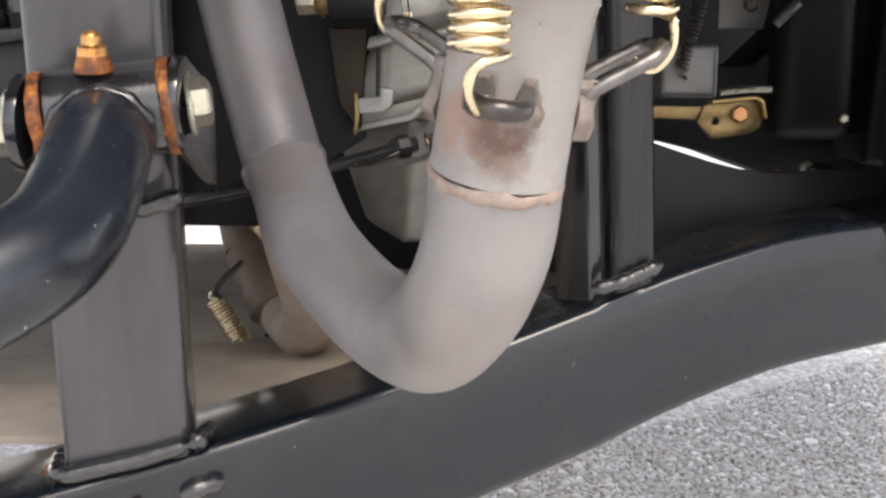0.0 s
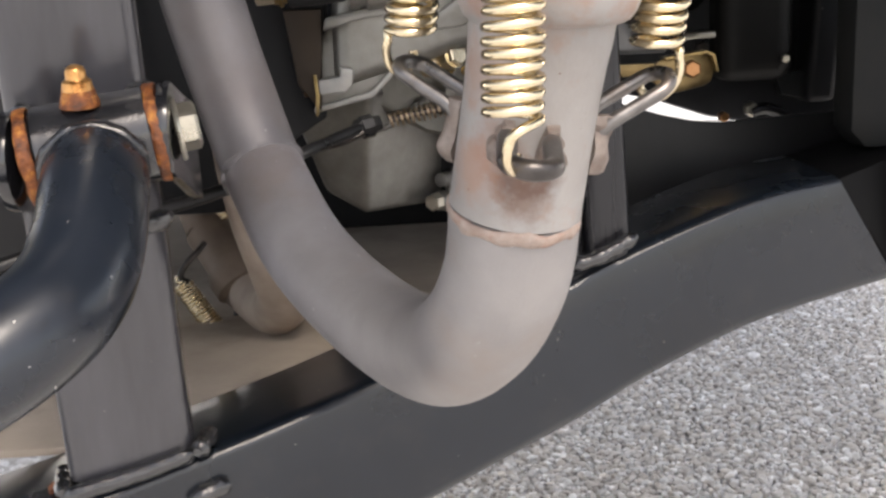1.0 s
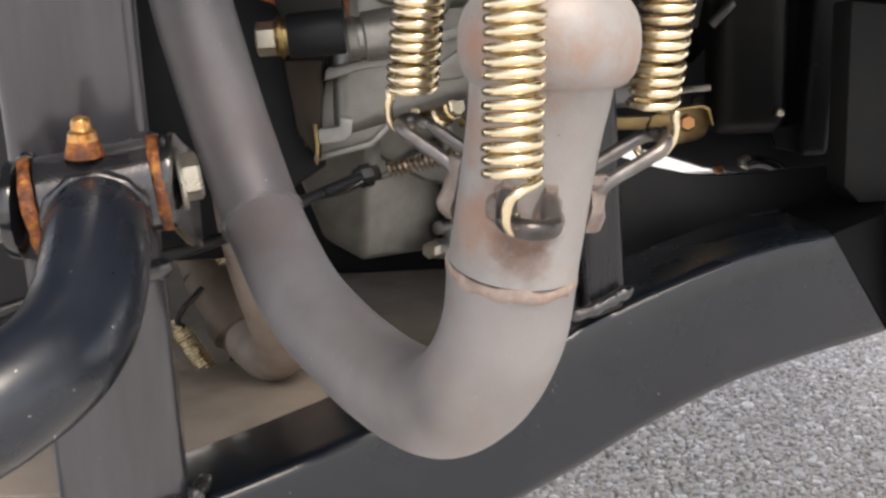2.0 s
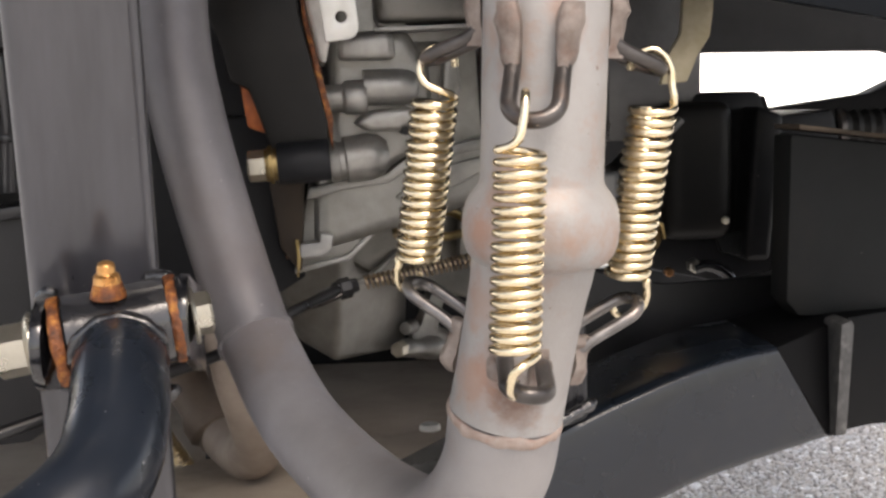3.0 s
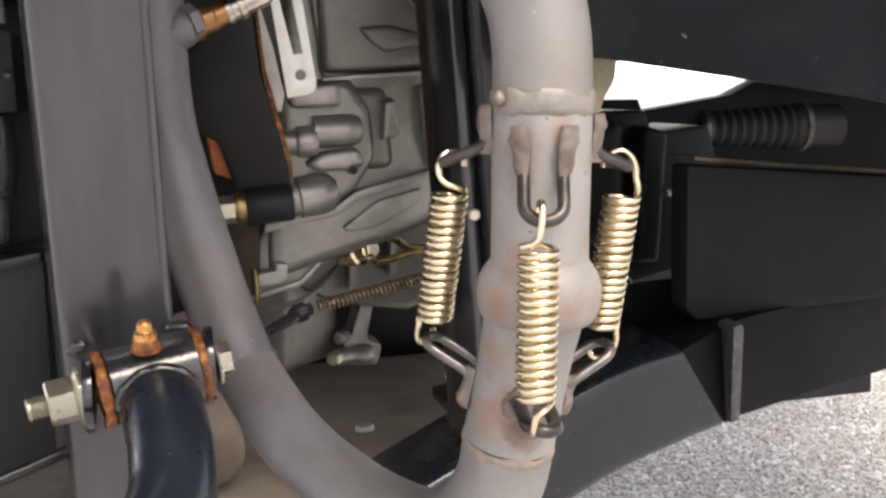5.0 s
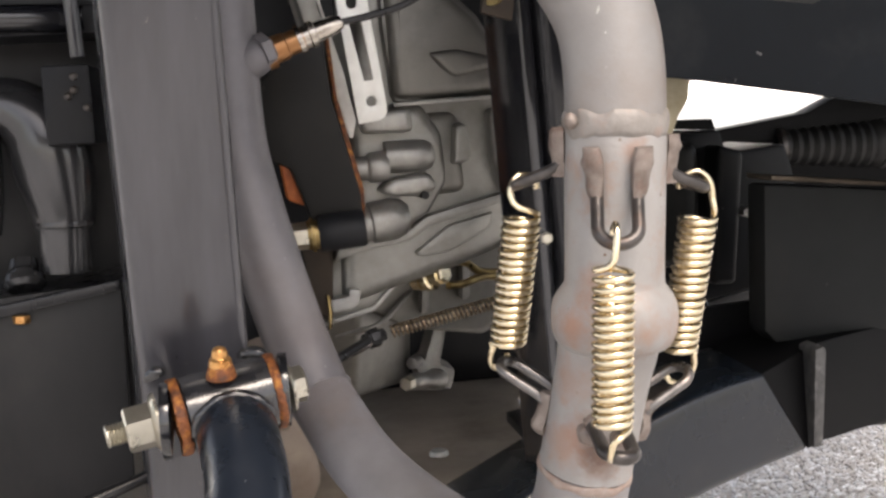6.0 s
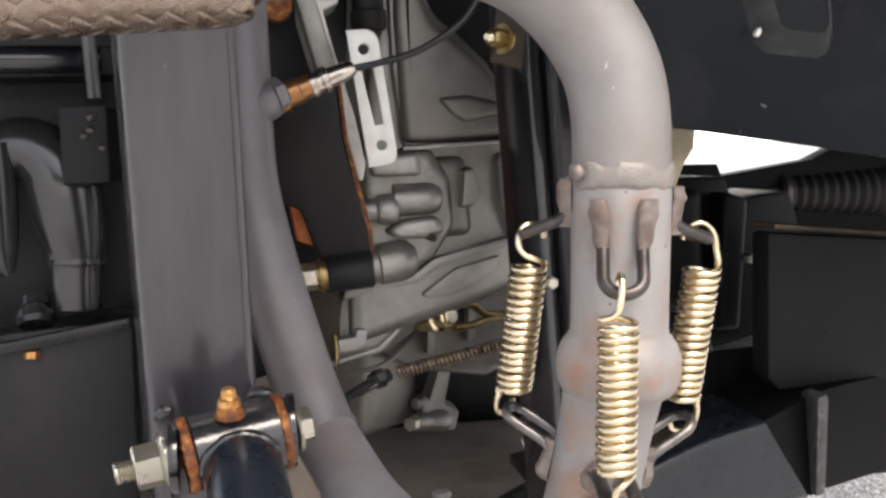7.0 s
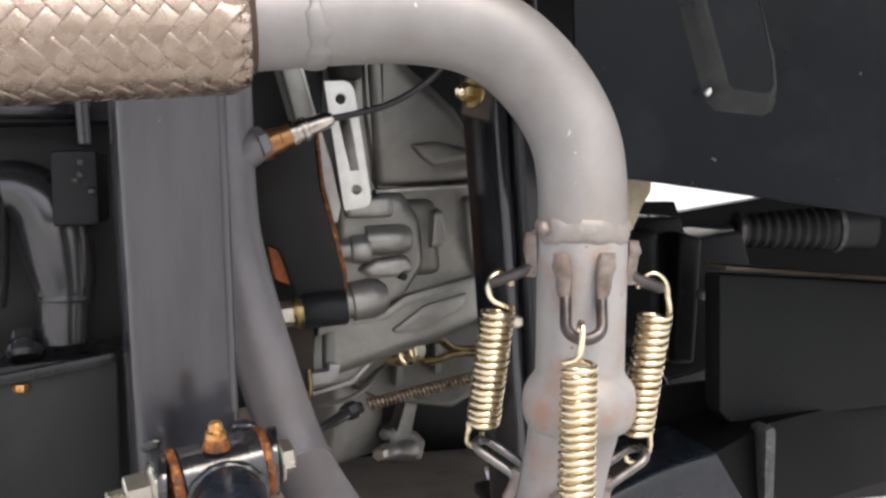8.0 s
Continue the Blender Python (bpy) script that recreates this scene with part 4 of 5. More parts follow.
part("plug", turned((0.0576, 0.832, 0.344), (0.0576, 0.832, 0.356), [(0, 0.0066), (0.0052, 0.0066), (0.0054, 0.0085), (0.0080, 0.0085), (0.0098, 0.0070), (0.0105, 0.003)], 24), STRAP, skid, "pale plug in the drain hole")

# ---- engine ----
engine = thing("engine", (0.03, 0.70, 0.50), "grey cast aluminium engine with ribs, bosses and a joint flange", "engine")
part("crankcase", slab([(-0.0002, 0.8566), (-0.0079, 0.7148), (-0.0185, 0.6253), (-0.0291, 0.5572), (-0.0302, 0.5147), (0.0510, 0.5361), (0.0978, 0.5526), (0.1011, 0.5839), (0.0993, 0.6191), (0.0959, 0.6523), (0.0872, 0.6833), (0.0736, 0.7065), (0.0539, 0.7260), (0.0372, 0.7395), (0.0274, 0.7730), (0.0316, 0.8566)], 0.6568, 0.95, 0.010, 3), CAST, engine)
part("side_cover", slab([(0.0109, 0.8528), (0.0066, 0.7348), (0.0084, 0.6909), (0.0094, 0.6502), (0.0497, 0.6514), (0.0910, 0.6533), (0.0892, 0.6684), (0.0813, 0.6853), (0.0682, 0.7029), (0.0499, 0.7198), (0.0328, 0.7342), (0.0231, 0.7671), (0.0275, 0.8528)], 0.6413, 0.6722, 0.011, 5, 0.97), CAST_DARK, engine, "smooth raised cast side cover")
part("cover_step", slab([(0.0050, 0.760), (0.0060, 0.70), (0.0115, 0.650), (0.030, 0.650), (0.024, 0.76)], 0.646, 0.668, 0.004, 2), CAST, engine)
part("cover_scoop", slab([(0.0302, 0.6830), (0.0536, 0.6851), (0.0801, 0.6782), (0.0850, 0.6684), (0.0688, 0.6660), (0.0511, 0.6631), (0.0397, 0.6716)], 0.6378, 0.6577, 0.008, 5, 0.82), CAST_DARK, engine, "shallow cast facet")
part("cover_seam", slab([(0.010, 0.6475), (0.052, 0.6490), (0.098, 0.6510), (0.098, 0.6535), (0.052, 0.6515), (0.010, 0.6500)], 0.6395, 0.67, 0.0008), CAST_MID, engine, "joint line of the cover")
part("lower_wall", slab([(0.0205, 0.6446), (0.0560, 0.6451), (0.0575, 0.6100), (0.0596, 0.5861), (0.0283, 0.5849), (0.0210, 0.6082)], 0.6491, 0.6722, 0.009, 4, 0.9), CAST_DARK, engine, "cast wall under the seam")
part("wall_rib", slab([(0.0494, 0.6364), (0.0587, 0.6374), (0.0623, 0.6119), (0.0581, 0.6065), (0.0465, 0.6053)], 0.6394, 0.6722, 0.005, 4, 0.8), CAST, engine, "short cast rib")
part("wall_facet", slab([(0.0730, 0.6450), (0.0959, 0.6471), (0.0966, 0.5868), (0.0830, 0.5826), (0.0747, 0.6092)], 0.6433, 0.6722, 0.007, 4, 0.9), CAST, engine, "upright cast facet")
part("case_edge", slab([(-0.056, 0.80), (-0.055, 0.735), (-0.046, 0.700), (-0.0315, 0.666), (-0.0240, 0.630), (-0.0195, 0.6285), (-0.0170, 0.640), (-0.0225, 0.670), (-0.034, 0.712), (-0.040, 0.738), (-0.030, 0.742), (-0.030, 0.80)], 0.620, 0.680, 0.003), CAST_PALE, engine, "pale machined case edge")
part("boss_base", slab([(-0.0200, 0.6500), (0.0300, 0.6515), (0.0440, 0.6300), (0.0460, 0.5960), (0.0300, 0.5720), (0.0150, 0.5640), (-0.0200, 0.5610), (-0.0220, 0.600)], 0.6430, 0.67, 0.008, 4, 0.93), CAST, engine, "raised casting that carries the bosses")
part("boss", slab([(-0.0130, 0.6440), (0.0200, 0.6475), (0.0215, 0.6310), (-0.0130, 0.6310)], 0.630, 0.66, 0.005, 3), CAST_MID, engine, "pale cast boss")
part("boss", turned((-0.0216, 0.6350, 0.6089), (0.0042, 0.6350, 0.6096), [(0, 0.0064), (0.0012, 0.0076), (0.0110, 0.0080), (0.0120, 0.0092), (0.0135, 0.0100), (0.0235, 0.0102), (0.0252, 0.0092)], 32), CAST_MID, engine, "round pale cast boss with a collar")
part("boss", turned((0.0020, 0.6380, 0.6150), (0.0345, 0.6380, 0.6152), [(0, 0.0105), (0.020, 0.0108), (0.027, 0.0100), (0.031, 0.0080), (0.0325, 0.0050)], 32), CAST_MID, engine, "round pale cast boss")
part("boss", slab([(-0.0069, 0.5945), (0.0055, 0.6024), (0.0321, 0.6046), (0.0370, 0.5925), (0.0225, 0.5885), (0.0027, 0.5890)], 0.628, 0.66, 0.0065, 5, 0.9), CAST_MID, engine, "wedge-shaped pale cast boss")
part("boss", turned((-0.0190, 0.6380, 0.5715), (0.0170, 0.6400, 0.5760), [(0, 0.0118), (0.0050, 0.0124), (0.0056, 0.0112), (0.0085, 0.0112), (0.0095, 0.0138), (0.0240, 0.0140), (0.0310, 0.0120), (0.0350, 0.0080)], 36), CAST_MID, engine, "thick round pale cast boss")
# solid black pin gives the darkness inside the bolt hole; nothing is bored
part("hole_dark_pin", turned((0.0255, 0.6255, 0.5895), (0.0255, 0.650, 0.5895), [(0, 0.0026), (0.02, 0.0026)], 18), RUBBER, engine)
part("joint_flange", slab([(-0.034, 0.5485), (-0.012, 0.5545), (0.0165, 0.5580), (0.031, 0.5675), (0.076, 0.5785), (0.110, 0.586), (0.110, 0.5915), (0.074, 0.5845), (0.029, 0.5740), (0.0145, 0.5640), (-0.012, 0.5605), (-0.032, 0.5560)], 0.6445, 0.70, 0.0024), CAST, engine, "cast flange where the case halves meet")
part("gusset", slab([(0.018, 0.5480), (0.045, 0.5665), (0.079, 0.5745), (0.076, 0.5630), (0.044, 0.5470), (0.023, 0.5450)], 0.652, 0.70, 0.003, 2, 0.92), CAST, engine, "triangular cast gusset")
part("lower_plate", slab([(-0.0330, 0.5500), (0.0170, 0.5560), (0.0280, 0.5480), (-0.0080, 0.5120), (-0.0370, 0.5040), (-0.0440, 0.508), (-0.0400, 0.530)], 0.6640, 0.80, 0.004, 2), CAST, engine, "smooth lower case wall")
part("case_rib", slab([(-0.0420, 0.5020), (-0.0080, 0.5095), (0.0300, 0.5470), (0.0285, 0.5495), (-0.0090, 0.5130), (-0.0420, 0.5055)], 0.6615, 0.70, 0.0009), CAST_MID, engine)
part("hose_stub", turned((-0.0100, 0.640, 0.770), (-0.0090, 0.640, 0.727), [(0, 0.0105), (0.030, 0.0105), (0.031, 0.0120), (0.040, 0.0120), (0.043, 0.0105)], 24), RUBBER, engine, "black rubber stub above the strap")
part("rust_cap", turned((-0.0685, 0.615, 0.7410), (-0.0685, 0.628, 0.7410), [(0, 0.0060), (0.002, 0.0092), (0.012, 0.0096)], 28), RUST, engine, "rusty red round cap")
engine.location, engine.scale = (0.0334, 0.7289, 0.4952), (1.038,) * 3
def sump_box():
    """Box-shaped sump with an upright edge towards the open side, tapering downwards."""
    top = [(-0.0076, 0.7700, 0.4741), (0.0464, 0.8650, 0.4725), (0.060, 0.98, 0.500), (-0.09, 0.98, 0.500), (-0.0627, 0.7900, 0.4652)]
    bottom = [(-0.0157, 0.7950, 0.4143), (0.0417, 0.8720, 0.4070), (0.045, 0.97, 0.412), (-0.05, 0.97, 0.412), (-0.0433, 0.8150, 0.4300)]
    bm = bmesh.new()
    hi = [bm.verts.new(Vector(p) + Vector((0, -0.004, 0.03))) for p in top]
    lo = [bm.verts.new(p) for p in bottom]
    bm.faces.new(hi)
    bm.faces.new(lo[::-1])
    for k in range(5):
        bm.faces.new((hi[k], hi[(k + 1) % 5], lo[(k + 1) % 5], lo[k]))
    bmesh.ops.recalc_face_normals(bm, faces=bm.faces)
    return bevel(bm, 0.006, 4)


sump_thing = thing("engine_sump", (0.0, 0.80, 0.412), "dull grey cast aluminium sump box with a drain plug", "engine sump")
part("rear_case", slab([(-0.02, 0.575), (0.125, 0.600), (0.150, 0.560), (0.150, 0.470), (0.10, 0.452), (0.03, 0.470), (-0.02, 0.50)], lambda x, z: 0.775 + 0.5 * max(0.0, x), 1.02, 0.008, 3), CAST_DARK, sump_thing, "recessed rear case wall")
part("case_rib", slab([(0.048, 0.560), (0.054, 0.562), (0.049, 0.485), (0.042, 0.482)], 0.785, 0.83, 0.0025), CAST, sump_thing)
part("case_rib", slab([(0.084, 0.572), (0.090, 0.574), (0.086, 0.490), (0.079, 0.488)], 0.800, 0.85, 0.0025), CAST, sump_thing)
part("sump", sump_box(), CAST, sump_thing)
part("sump_lip", tube_bm(spline([(-0.0278, 0.7850, 0.4707), (0.0065, 0.7720, 0.4804), (0.0367, 0.8000, 0.5002)], 6), 0.0022, 10), CAST_MID, sump_thing, "raised seam along the sump")
part("lug", slab([(-0.0377, 0.5179), (-0.0250, 0.5193), (-0.0249, 0.5249), (-0.0161, 0.5234), (-0.0176, 0.5139), (-0.0219, 0.5098), (-0.0373, 0.5086)], 0.676, 0.72, 0.0022), CAST_LIGHT, sump_thing, "pale cast lug")
part("lug_bolt", hexa((-0.0414, 0.6900, 0.5119), (-0.0468, 0.6900, 0.5119), 0.0078), COPPER, sump_thing, "", 25)
part("lug_washer", slab([(-0.0403, 0.5208), (-0.0383, 0.5207), (-0.0372, 0.5085), (-0.0387, 0.4966), (-0.0400, 0.4967), (-0.0395, 0.5086)], 0.678, 0.69, 0.0006), GOLD_DULL, sump_thing, "thin yellow washer edge")
part("drain_body", turned((0.0380, 0.8460, 0.4129), (0.0790, 0.8720, 0.4068), [(0, 0.0062), (0.002, 0.0075), (0.010, 0.0078), (0.013, 0.0066), (0.020, 0.0070), (0.026, 0.0096), (0.034, 0.0100), (0.038, 0.0080)], 24), CAST_MID, sump_thing, "lumpy cast drain boss")
part("drain_plug", hexa((0.0400, 0.8470, 0.4129), (0.0330, 0.8380, 0.4129), 0.0115), STEEL, sump_thing, "bright drain plug", 25)
part("stud", turned((0.0408, 0.8500, 0.4277), (0.0487, 0.8620, 0.4275), [(0, 0.0032), (0.0008, 0.0052), (0.014, 0.0056)], 18), CAST_LIGHT, sump_thing)
part("web", slab([(0.0465, 0.4240), (0.0547, 0.4273), (0.0689, 0.4688), (0.0790, 0.4680), (0.0682, 0.4221), (0.0817, 0.4158), (0.0773, 0.3983), (0.0493, 0.3993)], 0.862, 0.90, 0.003, 2), CAST_MID, sump_thing, "cast web above the drain")
# yellow linkage on the engine side
link = thing("gear_linkage", (0.05, 0.70, 0.522), "dull yellow plated shift lever with bolt on the engine", "linkage")
part("pivot", turned((0.0276, 0.7160, 0.5194), (0.0440, 0.6920, 0.5271), [(0, 0.0040), (0.0010, 0.0062), (0.0035, 0.0062), (0.0042, 0.0050), (0.0060, 0.0050), (0.0068, 0.0078), (0.0110, 0.0078), (0.0118, 0.0058), (0.0140, 0.0058), (0.0148, 0.0092), (0.0200, 0.0092), (0.0208, 0.0070), (0.0301, 0.0070)], 28), GOLD, link, "stacked yellow plated washers and bush")
part("bolt_head", hexa((0.0440, 0.6920, 0.5271), (0.0467, 0.6880, 0.5284), 0.0115), GOLD, link, "", 25)
for arm_points in ([(0.0421, 0.6980, 0.5338), (0.0531, 0.7050, 0.5343), (0.0664, 0.7150, 0.5312), (0.0794, 0.7250, 0.5226), (0.0979, 0.7350, 0.5195), (0.1265, 0.7500, 0.5190)],
                   [(0.0497, 0.6980, 0.5179), (0.0621, 0.7050, 0.5172), (0.0745, 0.7150, 0.5187), (0.0874, 0.7280, 0.5177), (0.1056, 0.7400, 0.5138), (0.1263, 0.7500, 0.5123)]):
    part("lever_arm", tube_bm([(x, y, z) for x, y, z in spline(arm_points, 6)], 0.0030, 10), GOLD_DULL, link)
# ---- engine mount: black plate with rusty edge, sleeve and bolt ----
mount = thing("engine_mount", (-0.05, 0.59, 0.61), "black engine mount bracket with rusty edge and through bolt", "bracket")
part("bracket_plate", slab([(-0.083, 0.655), (-0.080, 0.664), (-0.068, 0.672), (-0.060, 0.684), (-0.037, 0.690), (-0.0345, 0.655), (-0.0205, 0.596), (-0.020, 0.571), (-0.027, 0.565), (-0.046, 0.566), (-0.054, 0.590), (-0.062, 0.614), (-0.072, 0.618), (-0.076, 0.636)], 0.580, 0.60, 0.003), MOUNT_BLACK, mount)
part("rusty_edge", slab([(-0.0355, 0.69), (-0.0330, 0.69), (-0.0305, 0.655), (-0.0175, 0.598), (-0.018, 0.580), (-0.0200, 0.590), (-0.0325, 0.652)], 0.590, 0.612, 0.0006), RUST, mount, "thin rusty plate edge")
part("sleeve", turned((-0.048, 0.578, 0.574), (-0.020, 0.578, 0.576), [(0, 0.0105), (0.001, 0.0112), (0.027, 0.0112), (0.028, 0.0105)], 32), PLASTIC, mount)
part("washer", turned((-0.0545, 0.578, 0.5735), (-0.048, 0.578, 0.574), [(0, 0.0088), (0.002, 0.0090), (0.0022, 0.0104), (0.004, 0.0104), (0.0042, 0.0088), (0.0065, 0.0088)], 32), GOLD_DULL, mount)
part("bolt_head", hexa((-0.0545, 0.578, 0.5735), (-0.064, 0.578, 0.573), 0.0145, 0.001), STEEL, mount, "", 25)
part("rubber_pad", slab([(-0.068, 0.622), (-0.060, 0.622), (-0.054, 0.590), (-0.064, 0.594)], 0.592, 0.62, 0.002), ORANGE, mount, "orange rust patch on the bracket")
part("upper_stay", slab([(-0.062, 0.76), (-0.050, 0.76), (-0.034, 0.70), (-0.046, 0.695)], 0.600, 0.622, 0.003), CAST, mount, "grey stay above the bracket")
part("back_bracket", slab([(-0.165, 0.60), (-0.03, 0.60), (-0.036, 0.50), (-0.085, 0.470), (-0.100, 0.447), (-0.165, 0.447)], 0.665, 0.672, 0.002), PLASTIC, mount, "black plate behind the mount")
part("brown_web", slab([(-0.056, 0.562), (-0.034, 0.562), (-0.038, 0.505), (-0.050, 0.520)], 0.645, 0.660, 0.002), BROWN, mount, "brown rusty web under the mount")
part("back_plate", slab([(-0.165, 0.90), (0.010, 0.90), (-0.020, 0.75), (-0.030, 0.60), (-0.165, 0.60)], 0.66, 0.668, 0.002), PLASTIC, mount, "black plate behind the mount")

mount.location, mount.scale = (-0.0495, 0.6244, 0.6092), (1.053,) * 3
# ---- slotted strap ----
def tilt_strap():
    """Strap with square corners on one side and rounded ones on the other."""
    outline = [(-0.0092, -0.0425), (0.0035, -0.0425), (0.0068, -0.0412), (0.0087, -0.0385), (0.0092, -0.0345), (0.0092, 0.0320), (0.0086, 0.0365), (0.0066, 0.0400), (0.0030, 0.0420), (-0.0092, 0.0430)]
    slot = [(0.0046, -0.0180), (0.0040, 0.0215), (-0.0050, 0.0215), (-0.0020, -0.0180)]
    b = plate([outline, slot, ring_outline(0.0006, -0.0304, 0.0038)[::-1], ring_outline(-0.0006, 0.0304, 0.0038)[::-1]], 0.003)
    bmesh.ops.transform(b, matrix=Matrix.Translation((-0.0141, 0.605, 0.6824)) @ Matrix.Rotation(radians(-7.2), 4, 'Y'), verts=b.verts)
    return b


tagged(part("slotted_strap", tilt_strap(), STRAP), "pale zinc slotted strap with two round holes on the engine", "strap")

# ---- oxygen sensor ----
o2 = thing("oxygen_sensor", (-0.086, 0.556, 0.677), "brass and nickel oxygen sensor screwed into the exhaust", "sensor")
SENSOR_TIP = (-0.030, 0.556, 0.6975)
part("bung", turned((-0.0963, 0.5590, 0.6725), (-0.0725, 0.5540, 0.6835), [(0, 0.0122), (0.012, 0.0120), (0.019, 0.0114), (0.0245, 0.0100), (0.0265, 0.0080)], 32), PIPE_COOL, o2, "grey round welded bung")
part("bung_collar", hexa((-0.0770, 0.5525, 0.6815), (-0.0705, 0.5545, 0.6842), 0.0185, 0.0018), PIPE_COOL, o2, "grey hexagonal collar", 25)
part("shell", turned((-0.0745, 0.556, 0.6810), SENSOR_TIP, [(0, 0.0098), (0.005, 0.0098), (0.0054, 0.0080), (0.013, 0.0078), (0.0138, 0.0070), (0.024, 0.0066)], 32), COPPER, o2, "heat-tinted brass shell")
part("cap", turned((-0.0555, 0.556, 0.6880), SENSOR_TIP, [(0, 0.0080), (0.003, 0.0080), (0.0035, 0.0066), (0.007, 0.0066), (0.0076, 0.0076), (0.0108, 0.0076), (0.0114, 0.0060), (0.019, 0.0056), (0.0235, 0.0052), (0.0275, 0.0036)], 28), SILVER, o2, "nickel cap with grooves")
part("cable", tube_bm(spline([(-0.0315, 0.556, 0.697), (-0.015, 0.555, 0.700), (0.006, 0.552, 0.7055), (0.026, 0.548, 0.7165), (0.040, 0.545, 0.730), (0.05, 0.545, 0.755), (0.05, 0.56, 0.80)], 6), 0.0021, 12), CABLE, o2, "thin black cable")

# ---- bowden cable with return spring ----
cab = thing("control_cable", (-0.01, 0.655, 0.496), "black control cable with thin return spring and adjuster", "cable")
part("outer", tube_bm(spline([(-0.30, 0.44, 0.43), (-0.18, 0.475, 0.458), (-0.115, 0.505, 0.474), (-0.075, 0.545, 0.480), (-0.045, 0.612, 0.486), (-0.012, 0.648, 0.495)], 8), 0.0032, 14), CABLE, cab)
part("adjuster", turned((-0.020, 0.645, 0.4925), (0.001, 0.652, 0.4965), [(0, 0.003), (0.002, 0.0052), (0.005, 0.0056), (0.0055, 0.0068), (0.012, 0.0068), (0.0125, 0.0050), (0.017, 0.0044)], 8), CABLE, cab, "black knurled adjuster", 25)
part("side_lever", tube_bm(spline([(-0.040, 0.640, 0.484), (-0.026, 0.640, 0.4865), (-0.012, 0.644, 0.492)], 5), 0.0020, 8), ROD, cab)
hp0, hp1 = Vector((0.001, 0.652, 0.4965)), Vector((0.090, 0.660, 0.5115))
hd = (hp1 - hp0).normalized()
hu = (Vector((0, 0, 1)) - hd * hd.z).normalized()
hw = hd.cross(hu)
part("return_spring", tube_bm([tuple(hp0 + (hp1 - hp0) * (i / 480) + hu * 0.0040 * math.cos(i * 0.38) + hw * 0.0040 * math.sin(i * 0.38)) for i in range(481)], 0.00085, 7), SPRING_WIRE, cab, "thin bronze-tinted return spring")
part("inner_wire", tube_bm([tuple(hp0), tuple(hp1)], 0.0020, 10), ROD, cab)

cab.location, cab.scale = (-0.0087, 0.6743, 0.4925), (1.027,) * 3
# ---- bolt on the second post ----
fb = thing("flange_bolt", (0.052, 0.537, 0.711), "yellow zinc bolt with washer on a small bracket", "bolt")
part("bolt_head", hexa((0.0535, 0.5355, 0.7105), (0.0465, 0.5300, 0.7110), 0.0100, 0.0012), GOLD_DULL, fb, "", 25)
part("bolt_tip", turned((0.0475, 0.5310, 0.7110), (0.0430, 0.5275, 0.7112), [(0, 0.0036), (0.0035, 0.0034), (0.0050, 0.0018)], 18), GOLD, fb, "bright rounded bolt tip")
part("washer", turned((0.0555, 0.5370, 0.7102), (0.0530, 0.5350, 0.7104), [(0, 0.0088), (0.0022, 0.0088)], 28), GOLD_DULL, fb)
part("bracket", slab([(0.048, 0.698), (0.066, 0.693), (0.072, 0.728), (0.052, 0.728)], 0.538, 0.543, 0.001), BROWN, fb)

# ---- black body panel above, with pressed slots ----
panel = thing("body_panel", (0.3, 0.47, 0.65), "black body side panel with pressed upright slots", "panel")
pb = plate([[(0.10, 0.660), (0.138, 0.6555), (0.212, 0.6435), (0.298, 0.6285), (0.60, 0.565), (0.60, 1.0), (0.10, 1.0)]], 0.005, 0.0012)
bmesh.ops.transform(pb, matrix=Matrix.Translation((0, 0.472, 0)), verts=pb.verts)
part("sheet", pb, PANEL, panel)
BOSS_OUT = [(0.142, 0.83), (0.1635, 0.750), (0.1755, 0.706), (0.1785, 0.6985), (0.184, 0.6935), (0.214, 0.6900), (0.2200, 0.6925), (0.2225, 0.698), (0.2205, 0.722), (0.210, 0.76), (0.20, 0.83)]
BOSS_IN = [(0.152, 0.83), (0.1735, 0.750), (0.1855, 0.712), (0.1872, 0.7060), (0.191, 0.7035), (0.2115, 0.7010), (0.2160, 0.7020), (0.2182, 0.706), (0.2170, 0.722), (0.207, 0.76), (0.197, 0.83)]
sb = bmesh.new()
lo_ring = [sb.verts.new((x, 0.4695, z)) for x, z in BOSS_OUT]
hi_ring = [sb.verts.new((x, 0.4600, z)) for x, z in BOSS_IN]
in_ring = [sb.verts.new((x + (0.197 - x) * 0.10, 0.4598, z + 0.0015)) for x, z in BOSS_IN]
for p, q in ((lo_ring, hi_ring), (hi_ring, in_ring)):
    for k in range(len(p) - 1):
        sb.faces.new((p[k], p[k + 1], q[k + 1], q[k]))
part("pressed_boss", sb, PRESSING, panel, "glossy raised pressing with lighter rim", 60)
part("boss_face", slab([(x + (0.197 - x) * 0.10, z + 0.0015) for x, z in BOSS_IN], 0.4602, 0.469), PANEL, panel)
# small pale bead, a highlight on the pressing's corner built as a solid
part("glint_bead", lathe((0.1730, 0.4585, 0.7014), (0.1758, 0.4585, 0.7056), [(0, 0.0006), (0.0008, 0.0017), (0.0035, 0.0019), (0.0055, 0.0005)], 12), STRAP, panel, "pale bead modelled as a glint on the pressing")
part("inner_sheet", box((0.12, 0.495, 0.66), (0.6, 0.498, 1.0)), PLASTIC, panel)

# ---- black box and dark parts beside the rail ----
bx = thing("battery_box", (0.4, 0.57, 0.47), "black plastic box with dusty top edge behind the rail", "box")
